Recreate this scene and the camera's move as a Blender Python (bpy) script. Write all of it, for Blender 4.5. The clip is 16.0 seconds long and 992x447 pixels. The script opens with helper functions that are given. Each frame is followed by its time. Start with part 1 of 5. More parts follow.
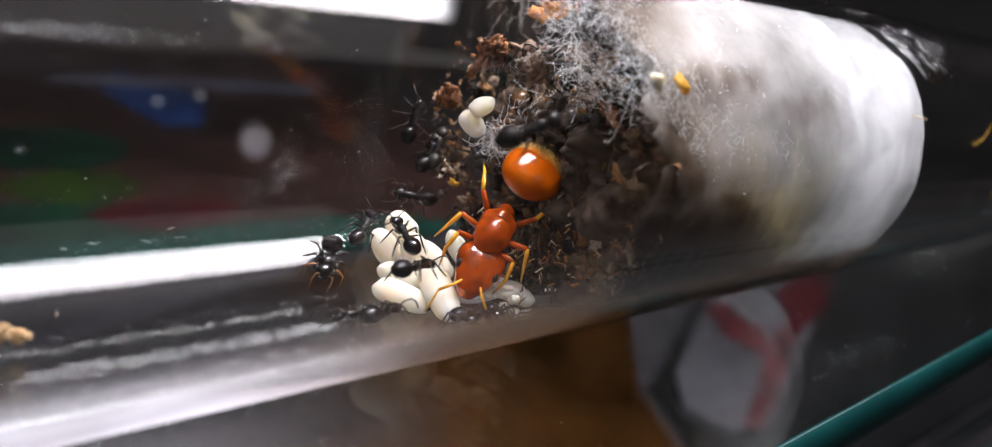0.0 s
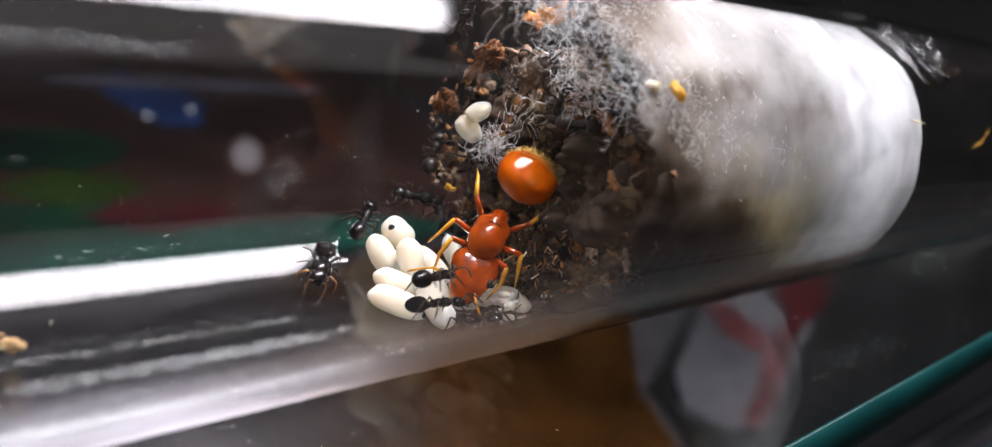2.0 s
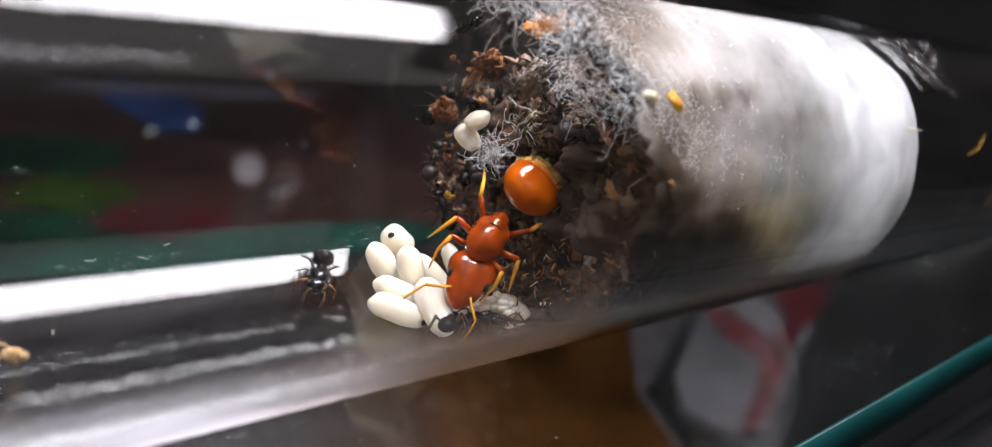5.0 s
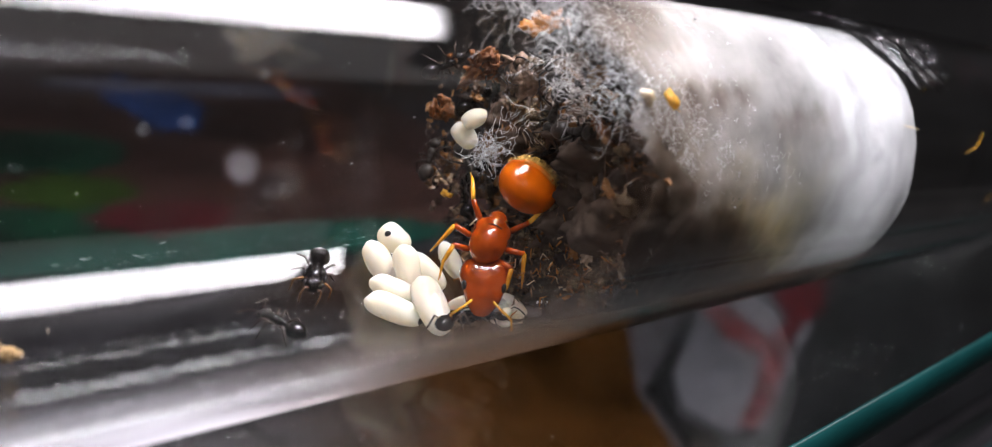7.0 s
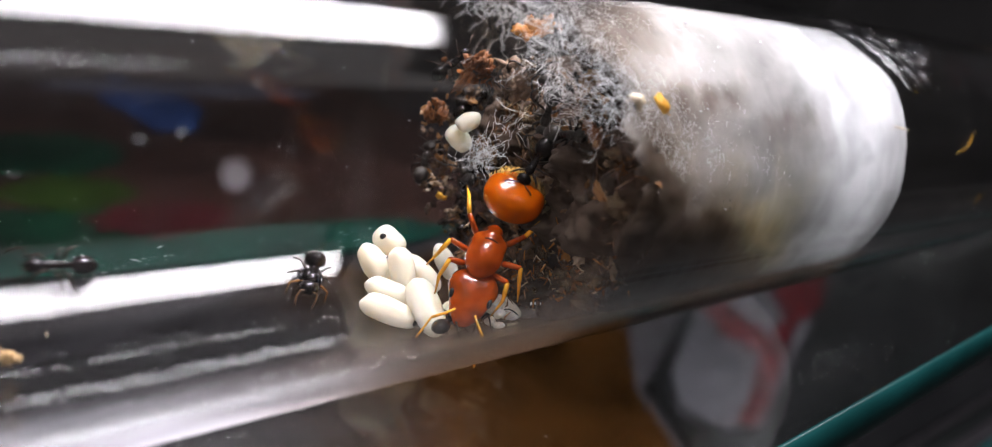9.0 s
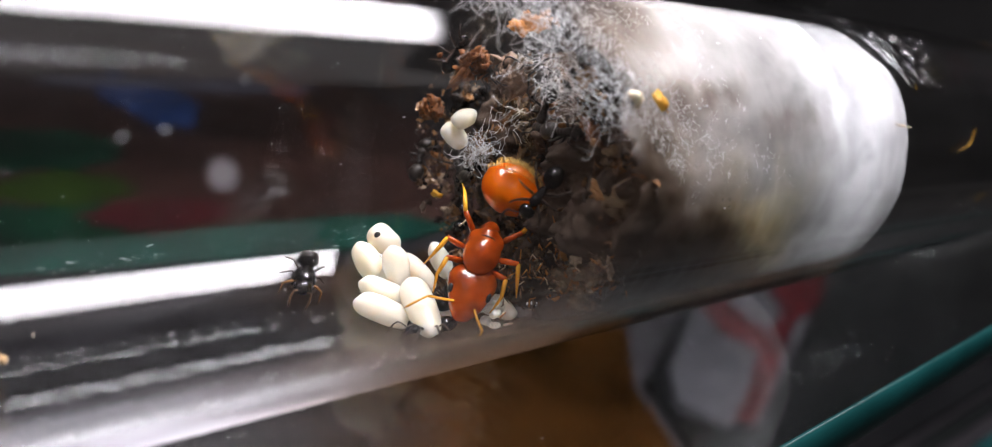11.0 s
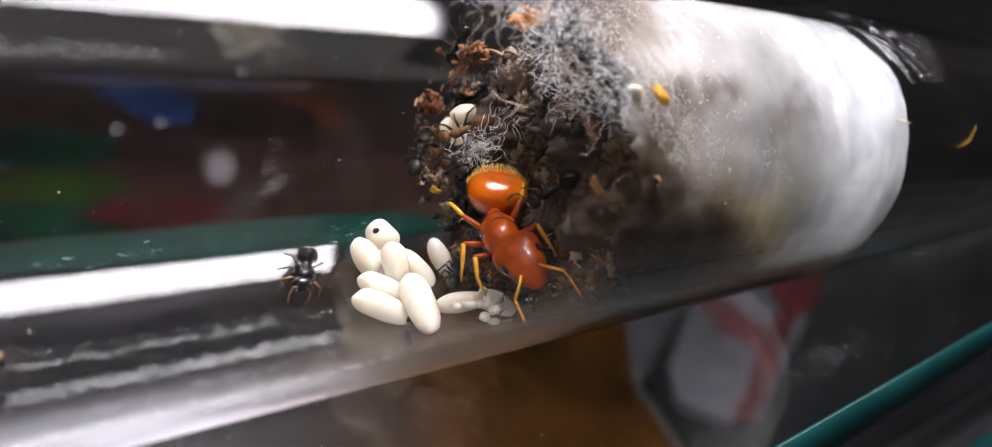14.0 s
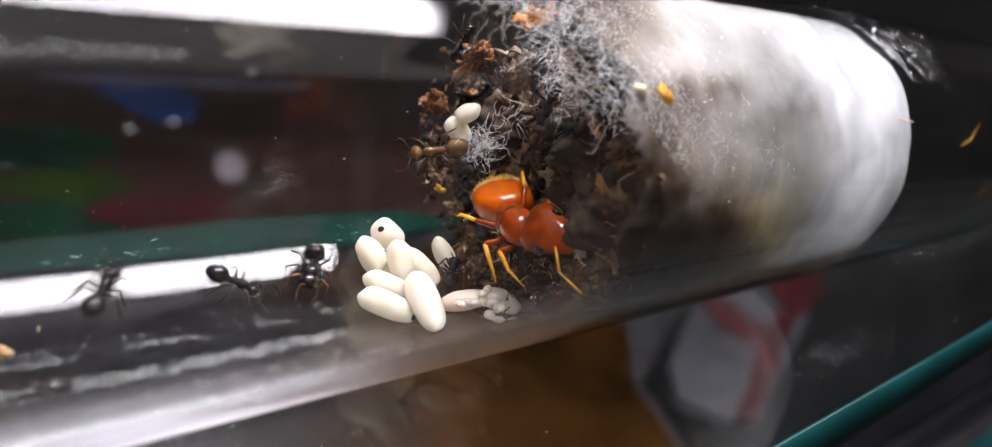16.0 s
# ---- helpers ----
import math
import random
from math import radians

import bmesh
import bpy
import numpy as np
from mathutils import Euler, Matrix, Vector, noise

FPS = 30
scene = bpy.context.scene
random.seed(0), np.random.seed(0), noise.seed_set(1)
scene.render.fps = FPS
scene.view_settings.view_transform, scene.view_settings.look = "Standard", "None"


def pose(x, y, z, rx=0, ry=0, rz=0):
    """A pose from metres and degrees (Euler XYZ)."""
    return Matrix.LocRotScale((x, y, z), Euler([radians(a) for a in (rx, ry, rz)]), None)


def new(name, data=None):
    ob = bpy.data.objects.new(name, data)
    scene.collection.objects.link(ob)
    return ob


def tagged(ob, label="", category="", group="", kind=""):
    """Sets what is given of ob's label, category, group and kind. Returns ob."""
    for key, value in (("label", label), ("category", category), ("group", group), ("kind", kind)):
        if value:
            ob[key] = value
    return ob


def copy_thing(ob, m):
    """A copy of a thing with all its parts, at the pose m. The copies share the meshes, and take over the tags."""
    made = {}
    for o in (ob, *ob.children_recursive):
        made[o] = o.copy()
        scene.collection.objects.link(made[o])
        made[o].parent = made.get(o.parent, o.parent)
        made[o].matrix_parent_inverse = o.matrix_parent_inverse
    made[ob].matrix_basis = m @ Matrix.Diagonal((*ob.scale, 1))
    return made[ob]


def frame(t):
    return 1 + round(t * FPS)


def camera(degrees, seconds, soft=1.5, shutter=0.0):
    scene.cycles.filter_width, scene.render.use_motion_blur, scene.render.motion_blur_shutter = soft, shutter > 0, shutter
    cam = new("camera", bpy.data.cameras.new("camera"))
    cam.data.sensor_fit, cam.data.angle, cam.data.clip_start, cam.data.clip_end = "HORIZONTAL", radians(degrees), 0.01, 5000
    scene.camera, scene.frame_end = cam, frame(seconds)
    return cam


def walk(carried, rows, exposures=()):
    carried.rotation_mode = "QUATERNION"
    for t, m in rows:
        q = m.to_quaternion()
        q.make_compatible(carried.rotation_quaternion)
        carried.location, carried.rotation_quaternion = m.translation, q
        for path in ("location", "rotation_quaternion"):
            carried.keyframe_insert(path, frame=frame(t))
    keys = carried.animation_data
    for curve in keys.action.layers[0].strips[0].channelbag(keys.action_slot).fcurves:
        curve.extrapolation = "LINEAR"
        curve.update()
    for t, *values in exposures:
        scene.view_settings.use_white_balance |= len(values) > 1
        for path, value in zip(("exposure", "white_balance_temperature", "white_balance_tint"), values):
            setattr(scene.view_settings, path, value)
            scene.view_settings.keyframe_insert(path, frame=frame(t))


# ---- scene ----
MM = 0.001
RI, RO = 9.2, 10.1          # tube radii, mm

cam = camera(65, 16.0, soft=1.0, shutter=0.4)
cam.data.dof.use_dof = True
cam.data.dof.focus_distance = 0.0410
cam.data.dof.aperture_fstop = 36.0
scene.cycles.sample_clamp_indirect = 0.0
walk(cam, [
    (0, pose(-0.00050, -0.02835, 0.01219, 65.945, -14.191, -37.763)),
    (0.5, pose(-0.00047, -0.02828, 0.01228, 65.878, -14.223, -37.808)),
    (1, pose(-0.00047, -0.02820, 0.01229, 65.870, -14.237, -37.842)),
    (1.5, pose(-0.00046, -0.02829, 0.01225, 65.929, -14.170, -37.838)),
    (2, pose(-0.00025, -0.02820, 0.01261, 65.763, -14.172, -37.766)),
    (2.5, pose(-0.00018, -0.02835, 0.01289, 65.705, -14.133, -37.679)),
    (3, pose(-0.00034, -0.02844, 0.01305, 65.872, -14.164, -37.707)),
    (3.5, pose(-0.00031, -0.02848, 0.01317, 65.944, -14.131, -37.643)),
    (4, pose(-0.00050, -0.02831, 0.01300, 66.026, -14.205, -37.794)),
    (6.5, pose(-0.00022, -0.02821, 0.01294, 65.917, -14.136, -37.908)),
    (7, pose(-0.00024, -0.02826, 0.01296, 65.892, -14.170, -37.916)),
    (7.5, pose(-0.00015, -0.02842, 0.01318, 65.871, -14.069, -37.847)),
    (8, pose(-0.00025, -0.02837, 0.01322, 65.850, -14.261, -38.116)),
    (8.5, pose(-0.00034, -0.02838, 0.01327, 65.873, -14.119, -38.240)),
    (9, pose(-0.00029, -0.02862, 0.01341, 65.794, -13.986, -38.072)),
    (11.5, pose(0.00027, -0.02821, 0.01325, 65.483, -14.121, -38.142)),
    (12, pose(0.00033, -0.02829, 0.01306, 65.745, -14.054, -38.135)),
    (12.5, pose(0.00051, -0.02813, 0.01317, 65.396, -14.116, -38.124)),
    (13, pose(0.00051, -0.02816, 0.01311, 65.420, -14.102, -38.129)),
    (13.5, pose(0.00041, -0.02820, 0.01304, 65.484, -14.070, -38.149)),
    (14, pose(0.00031, -0.02814, 0.01310, 65.422, -14.109, -38.254)),
    (14.5, pose(0.00021, -0.02821, 0.01306, 65.444, -14.102, -38.151)),
    (15, pose(-0.00002, -0.02810, 0.01311, 65.311, -14.147, -38.232)),
    (15.5, pose(-0.00014, -0.02819, 0.01305, 65.406, -14.082, -38.223)),
    (16, pose(-0.00000, -0.02817, 0.01314, 65.307, -14.098, -38.209)),

])

# ---- light: one wide lamp panel straight above, a dim room around ----
world = bpy.data.worlds.new("room")
scene.world = world
world.use_nodes = True
world.node_tree.nodes["Background"].inputs[0].default_value = (1.0, 0.92, 0.95, 1)
world.node_tree.nodes["Background"].inputs[1].default_value = 0.40


def lamp_strip(x, y, z, length, width, radiance):
    """One flat light of the panel, pointing down."""
    lamp = bpy.data.lights.new("lamp_panel", "AREA")
    lamp.shape, lamp.size, lamp.size_y = "RECTANGLE", length, width
    lamp.energy = radiance * math.pi * length * width
    lamp.color = (1.0, 0.968, 1.04)
    lamp.use_nodes = True                    # the diffuser dims towards its two ends
    nt = lamp.node_tree
    geo = nt.nodes.new("ShaderNodeNewGeometry")
    sep = nt.nodes.new("ShaderNodeSeparateXYZ")
    nt.links.new(geo.outputs["Parametric"], sep.inputs["Vector"])
    gap = nt.nodes.new("ShaderNodeMath")
    gap.operation = "PINGPONG"
    gap.inputs[1].default_value = 0.5
    nt.links.new(sep.outputs["X"], gap.inputs[0])
    fade = nt.nodes.new("ShaderNodeMapRange")
    fade.interpolation_type = "SMOOTHSTEP"
    fade.inputs["From Min"].default_value, fade.inputs["From Max"].default_value = 0.0, 0.065
    nt.links.new(gap.outputs["Value"], fade.inputs["Value"])
    nt.links.new(fade.outputs["Result"], nt.nodes["Emission"].inputs["Strength"])
    ob = new("lamp_panel", lamp)
    ob.matrix_world = pose(x, y, z, 0, 0, 0)
    tagged(ob, "bright white lamp panel hanging above the tube", "lamp")


lamp_strip(0.074, 0.008, 0.25, 0.247, 0.072, 20.5)


# ---- materials ----
def material(name, color, rough=0.5, metal=0.0, spread=0.15, scale=900.0, bump=0.0, bump_scale=4000.0,
             coat=0.0, sss=0.0, sss_color=None, transmission=0.0, ior=1.5, spec=0.5):
    m = bpy.data.materials.new(name)
    m.use_nodes = True
    nt = m.node_tree
    b = nt.nodes["Principled BSDF"]
    b.inputs["Roughness"].default_value = rough
    b.inputs["Metallic"].default_value = metal
    b.inputs["IOR"].default_value = ior
    b.inputs["Coat Weight"].default_value = coat
    b.inputs["Coat Roughness"].default_value = 0.05
    b.inputs["Coat IOR"].default_value = 1.55 if coat else 1.5
    b.inputs["Transmission Weight"].default_value = transmission
    b.inputs["Specular IOR Level"].default_value = spec
    if sss:
        b.inputs["Subsurface Weight"].default_value = sss
        b.inputs["Subsurface Radius"].default_value = sss_color or (1.0, 0.6, 0.3)
        b.inputs["Subsurface Scale"].default_value = 0.0006
    tc = nt.nodes.new("ShaderNodeTexCoord")
    n1 = nt.nodes.new("ShaderNodeTexNoise")
    n1.inputs["Scale"].default_value = scale
    n1.inputs["Detail"].default_value = 4
    nt.links.new(tc.outputs["Object"], n1.inputs["Vector"])
    ramp = nt.nodes.new("ShaderNodeMapRange")
    ramp.inputs["From Min"].default_value, ramp.inputs["From Max"].default_value = 0.3, 0.7
    ramp.inputs["To Min"].default_value, ramp.inputs["To Max"].default_value = 1 - spread, 1 + spread
    nt.links.new(n1.outputs["Fac"], ramp.inputs["Value"])
    mul = nt.nodes.new("ShaderNodeVectorMath")
    mul.operation = "SCALE"
    mul.inputs[0].default_value = color
    nt.links.new(ramp.outputs["Result"], mul.inputs["Scale"])
    nt.links.new(mul.outputs["Vector"], b.inputs["Base Color"])
    if bump:
        n2 = nt.nodes.new("ShaderNodeTexNoise")
        n2.inputs["Scale"].default_value = bump_scale
        n2.inputs["Detail"].default_value = 7
        nt.links.new(tc.outputs["Object"], n2.inputs["Vector"])
        bp = nt.nodes.new("ShaderNodeBump")
        bp.inputs["Strength"].default_value = bump
        bp.inputs["Distance"].default_value = 0.0001
        nt.links.new(n2.outputs["Fac"], bp.inputs["Height"])
        nt.links.new(bp.outputs["Normal"], b.inputs["Normal"])
    return m


def island_material(name, colors, rough=0.6, bump=0.4):
    """A mixture of loose pieces: the colour of each follows a ramp by its island."""
    m = material(name, colors[0], rough, bump=bump)
    nt = m.node_tree
    b = nt.nodes["Principled BSDF"]
    geo = nt.nodes.new("ShaderNodeNewGeometry")
    ramp = nt.nodes.new("ShaderNodeValToRGB")
    ramp.color_ramp.interpolation = "CONSTANT"
    els = ramp.color_ramp.elements
    while len(els) < len(colors):
        els.new(1.0)
    for k, c in enumerate(colors):
        els[k].position = k / len(colors)
        els[k].color = (*c, 1)
    nt.links.new(geo.outputs["Random Per Island"], ramp.inputs["Fac"])
    nt.links.new(ramp.outputs["Color"], b.inputs["Base Color"])
    return m


def glass_material(name, ior, color=(1, 1, 1), rough=0.0):
    m = bpy.data.materials.new(name)
    m.use_nodes = True
    nt = m.node_tree
    nt.nodes.remove(nt.nodes["Principled BSDF"])
    g = nt.nodes.new("ShaderNodeBsdfGlass")
    g.inputs["Color"].default_value = (*color, 1)
    g.inputs["IOR"].default_value = ior
    g.inputs["Roughness"].default_value = rough
    nt.links.new(g.outputs["BSDF"], nt.nodes["Material Output"].inputs["Surface"])
    return m


def cotton_material():
    m = material("cotton_wool", (0.86, 0.86, 0.84), 0.95, spread=0.05, scale=300, bump=0.55, bump_scale=1500, sss=0.85, sss_color=(1, 1, 1))
    m.node_tree.nodes["Principled BSDF"].inputs["Subsurface Scale"].default_value = 0.035
    m.node_tree.nodes["Principled BSDF"].inputs["Subsurface Anisotropy"].default_value = 0.85
    nt = m.node_tree
    b = nt.nodes["Principled BSDF"]
    tc = nt.nodes.new("ShaderNodeTexCoord")
    sep = nt.nodes.new("ShaderNodeSeparateXYZ")
    nt.links.new(tc.outputs["Object"], sep.inputs["Vector"])
    noise_n = nt.nodes.new("ShaderNodeTexNoise")
    noise_n.inputs["Scale"].default_value, noise_n.inputs["Detail"].default_value = 260, 6
    nt.links.new(tc.outputs["Object"], noise_n.inputs["Vector"])

    def mapped(source, a, c):
        r = nt.nodes.new("ShaderNodeMapRange")
        r.interpolation_type = "SMOOTHSTEP"
        r.inputs["From Min"].default_value, r.inputs["From Max"].default_value = a, c
        nt.links.new(source, r.inputs["Value"])
        return r.outputs["Result"]

    def math2(op, a, c):
        n = nt.nodes.new("ShaderNodeMath")
        n.operation = op
        for k, v in enumerate((a, c)):
            if isinstance(v, float):
                n.inputs[k].default_value = v
            else:
                nt.links.new(v, n.inputs[k])
        return n.outputs["Value"]

    for n in nt.nodes:
        if n.type == "BUMP":
            n.inputs["Distance"].default_value = 0.00016
    # grime carried in by the ants, mixed with painted shade: thick at the mouth of the plug, creeping along its
    # underside
    shift = math2("MULTIPLY", math2("SUBTRACT", noise_n.outputs["Fac"], 0.5), 0.011)
    s = math2("ADD", math2("ADD", sep.outputs["X"], math2("MULTIPLY", sep.outputs["Z"], 1.9)), shift)
    s = math2("SUBTRACT", s, math2("MULTIPLY", math2("MAXIMUM", math2("ADD", sep.outputs["Y"], 0.0078), 0.0), 2.6))
    ramp = nt.nodes.new("ShaderNodeValToRGB")
    els = ramp.color_ramp.elements
    # last stop painted darker to offset the lamp's brightness on the plug's top
    stops = ((0.0, (0.024, 0.014, 0.007)), (0.20, (0.055, 0.037, 0.024)), (0.38, (0.15, 0.118, 0.092)), (0.56, (0.37, 0.335, 0.30)), (0.74, (0.345, 0.33, 0.312)), (1.0, (0.220, 0.214, 0.205)))
    while len(els) < len(stops):
        els.new(1.0)
    for k, (p, c) in enumerate(stops):
        els[k].position, els[k].color = p, (*c, 1)
    wide = nt.nodes.new("ShaderNodeMapRange")
    wide.inputs["From Min"].default_value, wide.inputs["From Max"].default_value = 0.0268, 0.0450
    nt.links.new(s, wide.inputs["Value"])
    nt.links.new(wide.outputs["Result"], ramp.inputs["Fac"])
    tint = nt.nodes.new("ShaderNodeMix")
    tint.data_type, tint.blend_type = "RGBA", "MULTIPLY"
    tint.inputs["Factor"].default_value = 1.0
    grain = nt.nodes.new("ShaderNodeMapRange")
    mottle = nt.nodes.new("ShaderNodeTexNoise")
    mottle.inputs["Scale"].default_value, mottle.inputs["Detail"].default_value = 380, 9
    nt.links.new(tc.outputs["Object"], mottle.inputs["Vector"])
    grain.inputs["From Min"].default_value, grain.inputs["From Max"].default_value = 0.3, 0.7
    grain.inputs["To Min"].default_value, grain.inputs["To Max"].default_value = 0.73, 1.13
    nt.links.new(mottle.outputs["Fac"], grain.inputs["Value"])
    nt.links.new(ramp.outputs["Color"], tint.inputs[6])
    nt.links.new(grain.outputs["Result"], tint.inputs[7])
    low = math2("MULTIPLY", mapped(math2("ADD", sep.outputs["Z"], shift), 0.0040, -0.002), mapped(math2("ADD", sep.outputs["X"], math2("MULTIPLY", shift, 0.25)), 0.0450, 0.0420))
    olive = nt.nodes.new("ShaderNodeMix")
    olive.data_type, olive.blend_type = "RGBA", "MULTIPLY"
    nt.links.new(low, olive.inputs["Factor"])
    nt.links.new(tint.outputs[2], olive.inputs[6])
    olive.inputs[7].default_value = (1.0, 0.95, 0.64, 1)
    face = nt.nodes.new("ShaderNodeMix")             # the mouth of the plug, evenly brown: dirt with the hollow's shade in the colour
    face.data_type = "RGBA"
    nt.links.new(math2("MULTIPLY", mapped(sep.outputs["Y"], -0.0086, -0.0066), mapped(math2("ADD", sep.outputs["Z"], shift), 0.0062, 0.0030)), face.inputs["Factor"])
    nt.links.new(olive.outputs[2], face.inputs[6])
    face.inputs[7].default_value = (0.085, 0.056, 0.038, 1)
    clean = math2("MULTIPLY", mapped(wide.outputs["Result"], 0.05, 0.55), math2("SUBTRACT", 1.0, math2("MULTIPLY", face.inputs["Factor"].links[0].from_socket, 0.95)))
    nt.links.new(math2("MULTIPLY", math2("ADD", clean, 0.03), 0.97), b.inputs["Subsurface Weight"])
    soaked = nt.nodes.new("ShaderNodeMix")           # the end that stands in the water is clean and bluish
    soaked.data_type = "RGBA"
    nt.links.new(mapped(math2("ADD", sep.outputs["X"], math2("MULTIPLY", shift, 0.3)), 0.0395, 0.0475), soaked.inputs["Factor"])
    nt.links.new(face.outputs[2], soaked.inputs[6])
    soaked.inputs[7].default_value = (0.57, 0.58, 0.583, 1)
    fleck = nt.nodes.new("ShaderNodeMix")
    fleck.data_type, fleck.blend_type = "RGBA", "MULTIPLY"
    fleck.inputs["Factor"].default_value = 1.0
    wisps = nt.nodes.new("ShaderNodeTexNoise")
    wisps.inputs["Scale"].default_value, wisps.inputs["Detail"].default_value, wisps.inputs["Distortion"].default_value = 420, 8, 0.6
    nt.links.new(tc.outputs["Object"], wisps.inputs["Vector"])
    pale = nt.nodes.new("ShaderNodeMapRange")
    pale.inputs["From Min"].default_value, pale.inputs["From Max"].default_value = 0.34, 0.62
    pale.inputs["To Min"].default_value, pale.inputs["To Max"].default_value = 0.80, 1.06
    nt.links.new(wisps.outputs["Fac"], pale.inputs["Value"])
    nt.links.new(soaked.outputs[2], fleck.inputs[6])
    nt.links.new(pale.outputs["Result"], fleck.inputs[7])
    nt.links.new(fleck.outputs[2], b.inputs["Base Color"])
    return m


def film_material(name, clear, stained, thin, thick, scale):
    """A thin smear on glass: mostly clear, passing some of the light that falls on it as a soft glow."""
    m = bpy.data.materials.new(name)
    m.use_nodes = True
    nt = m.node_tree
    nt.nodes.remove(nt.nodes["Principled BSDF"])
    tc = nt.nodes.new("ShaderNodeTexCoord")
    drawn = nt.nodes.new("ShaderNodeMapping")          # streaked along the tube
    drawn.inputs["Scale"].default_value = (0.28, 1.0, 1.0)
    nt.links.new(tc.outputs["Object"], drawn.inputs["Vector"])
    n = nt.nodes.new("ShaderNodeTexNoise")
    n.inputs["Scale"].default_value, n.inputs["Detail"].default_value = scale, 2
    nt.links.new(drawn.outputs["Vector"], n.inputs["Vector"])
    r = nt.nodes.new("ShaderNodeMapRange")
    r.inputs["From Min"].default_value, r.inputs["From Max"].default_value = 0.32, 0.72
    r.inputs["To Min"].default_value, r.inputs["To Max"].default_value = thin, thick
    nt.links.new(n.outputs["Fac"], r.inputs["Value"])
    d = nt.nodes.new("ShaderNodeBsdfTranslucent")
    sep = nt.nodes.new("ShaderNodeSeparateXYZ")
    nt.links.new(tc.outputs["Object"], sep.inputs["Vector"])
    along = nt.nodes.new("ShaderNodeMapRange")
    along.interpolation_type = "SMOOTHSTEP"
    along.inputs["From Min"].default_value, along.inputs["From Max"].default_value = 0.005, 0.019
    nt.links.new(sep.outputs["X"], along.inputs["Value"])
    stain = nt.nodes.new("ShaderNodeMix")            # pale end turning brown near the heap
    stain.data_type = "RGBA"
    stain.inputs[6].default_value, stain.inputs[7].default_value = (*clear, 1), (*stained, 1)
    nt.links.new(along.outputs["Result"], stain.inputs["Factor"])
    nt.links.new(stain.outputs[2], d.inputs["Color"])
    t = nt.nodes.new("ShaderNodeBsdfTransparent")
    mix = nt.nodes.new("ShaderNodeMixShader")
    edge = nt.nodes.new("ShaderNodeAttribute")       # thins out towards its rim
    edge.attribute_name = "cover"
    fac = nt.nodes.new("ShaderNodeMath")
    fac.operation = "MULTIPLY"
    nt.links.new(r.outputs["Result"], fac.inputs[0])
    nt.links.new(edge.outputs["Fac"], fac.inputs[1])
    nt.links.new(fac.outputs["Value"], mix.inputs["Fac"])
    nt.links.new(t.outputs["BSDF"], mix.inputs[1])
    nt.links.new(d.outputs["BSDF"], mix.inputs[2])
    nt.links.new(mix.outputs["Shader"], nt.nodes["Material Output"].inputs["Surface"])
    return m


def wood_material():
    """Brown wood, its colour fading to near black towards its end."""
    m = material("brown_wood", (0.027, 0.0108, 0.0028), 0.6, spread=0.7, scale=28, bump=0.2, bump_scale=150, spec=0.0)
    nt = m.node_tree
    b = nt.nodes["Principled BSDF"]
    paint = b.inputs["Base Color"].links[0].from_socket
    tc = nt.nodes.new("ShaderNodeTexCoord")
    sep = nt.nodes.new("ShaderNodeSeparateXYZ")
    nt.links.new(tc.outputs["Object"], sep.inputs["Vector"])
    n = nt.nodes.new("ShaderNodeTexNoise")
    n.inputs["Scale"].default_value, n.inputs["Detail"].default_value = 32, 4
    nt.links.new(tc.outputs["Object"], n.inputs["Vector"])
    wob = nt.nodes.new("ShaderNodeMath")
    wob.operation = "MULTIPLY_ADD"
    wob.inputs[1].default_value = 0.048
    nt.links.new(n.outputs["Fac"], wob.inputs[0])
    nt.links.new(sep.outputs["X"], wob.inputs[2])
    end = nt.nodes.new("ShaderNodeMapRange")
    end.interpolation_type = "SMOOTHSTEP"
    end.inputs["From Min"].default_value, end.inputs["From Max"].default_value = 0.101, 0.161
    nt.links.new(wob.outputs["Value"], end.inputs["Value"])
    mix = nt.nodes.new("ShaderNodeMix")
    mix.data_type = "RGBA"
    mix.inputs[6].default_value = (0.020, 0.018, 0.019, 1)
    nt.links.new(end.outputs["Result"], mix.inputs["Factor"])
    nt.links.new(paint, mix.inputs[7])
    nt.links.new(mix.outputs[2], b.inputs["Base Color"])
    return m


# M_FILM and M_OUTERFILM: moisture with the lamp's reflection painted into their pale ends
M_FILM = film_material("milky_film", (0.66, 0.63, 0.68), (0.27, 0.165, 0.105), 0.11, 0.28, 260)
M_OUTERFILM = film_material("outer_haze", (0.86, 0.84, 0.89), (0.15, 0.092, 0.06), 0.22, 0.66, 330)
M_GRIME = film_material("grimy_film", (0.20, 0.155, 0.125), (0.20, 0.125, 0.085), 0.03, 0.50, 330)
M_GLASS = glass_material("tube_glass", 1.5)
M_PANE = glass_material("pane_glass", 1.62, (0.985, 1.0, 0.995), 0.03)
M_WATER = glass_material("water", 1.33)
M_TEAL = material("glass_edge", (0.008, 0.060, 0.059), 0.3, scale=120, spread=0.3, spec=0.3)
M_BLACK = material("ant_black", (0.010, 0.008, 0.007), 0.17, spread=0.4, bump=0.15, bump_scale=9000, coat=0.8)
M_BROWNLEG = material("ant_leg_brown", (0.032, 0.017, 0.010), 0.35, spread=0.4)
M_DEAD = material("ant_remains", (0.040, 0.032, 0.026), 0.4, spread=0.5, bump=0.4)
M_AMBER = material("queen_amber", (0.52, 0.10, 0.002), 0.10, spread=0.4, scale=700, bump=0.06, bump_scale=8000, coat=1.0, spec=0.2, sss=0.25, sss_color=(1.0, 0.35, 0.08))
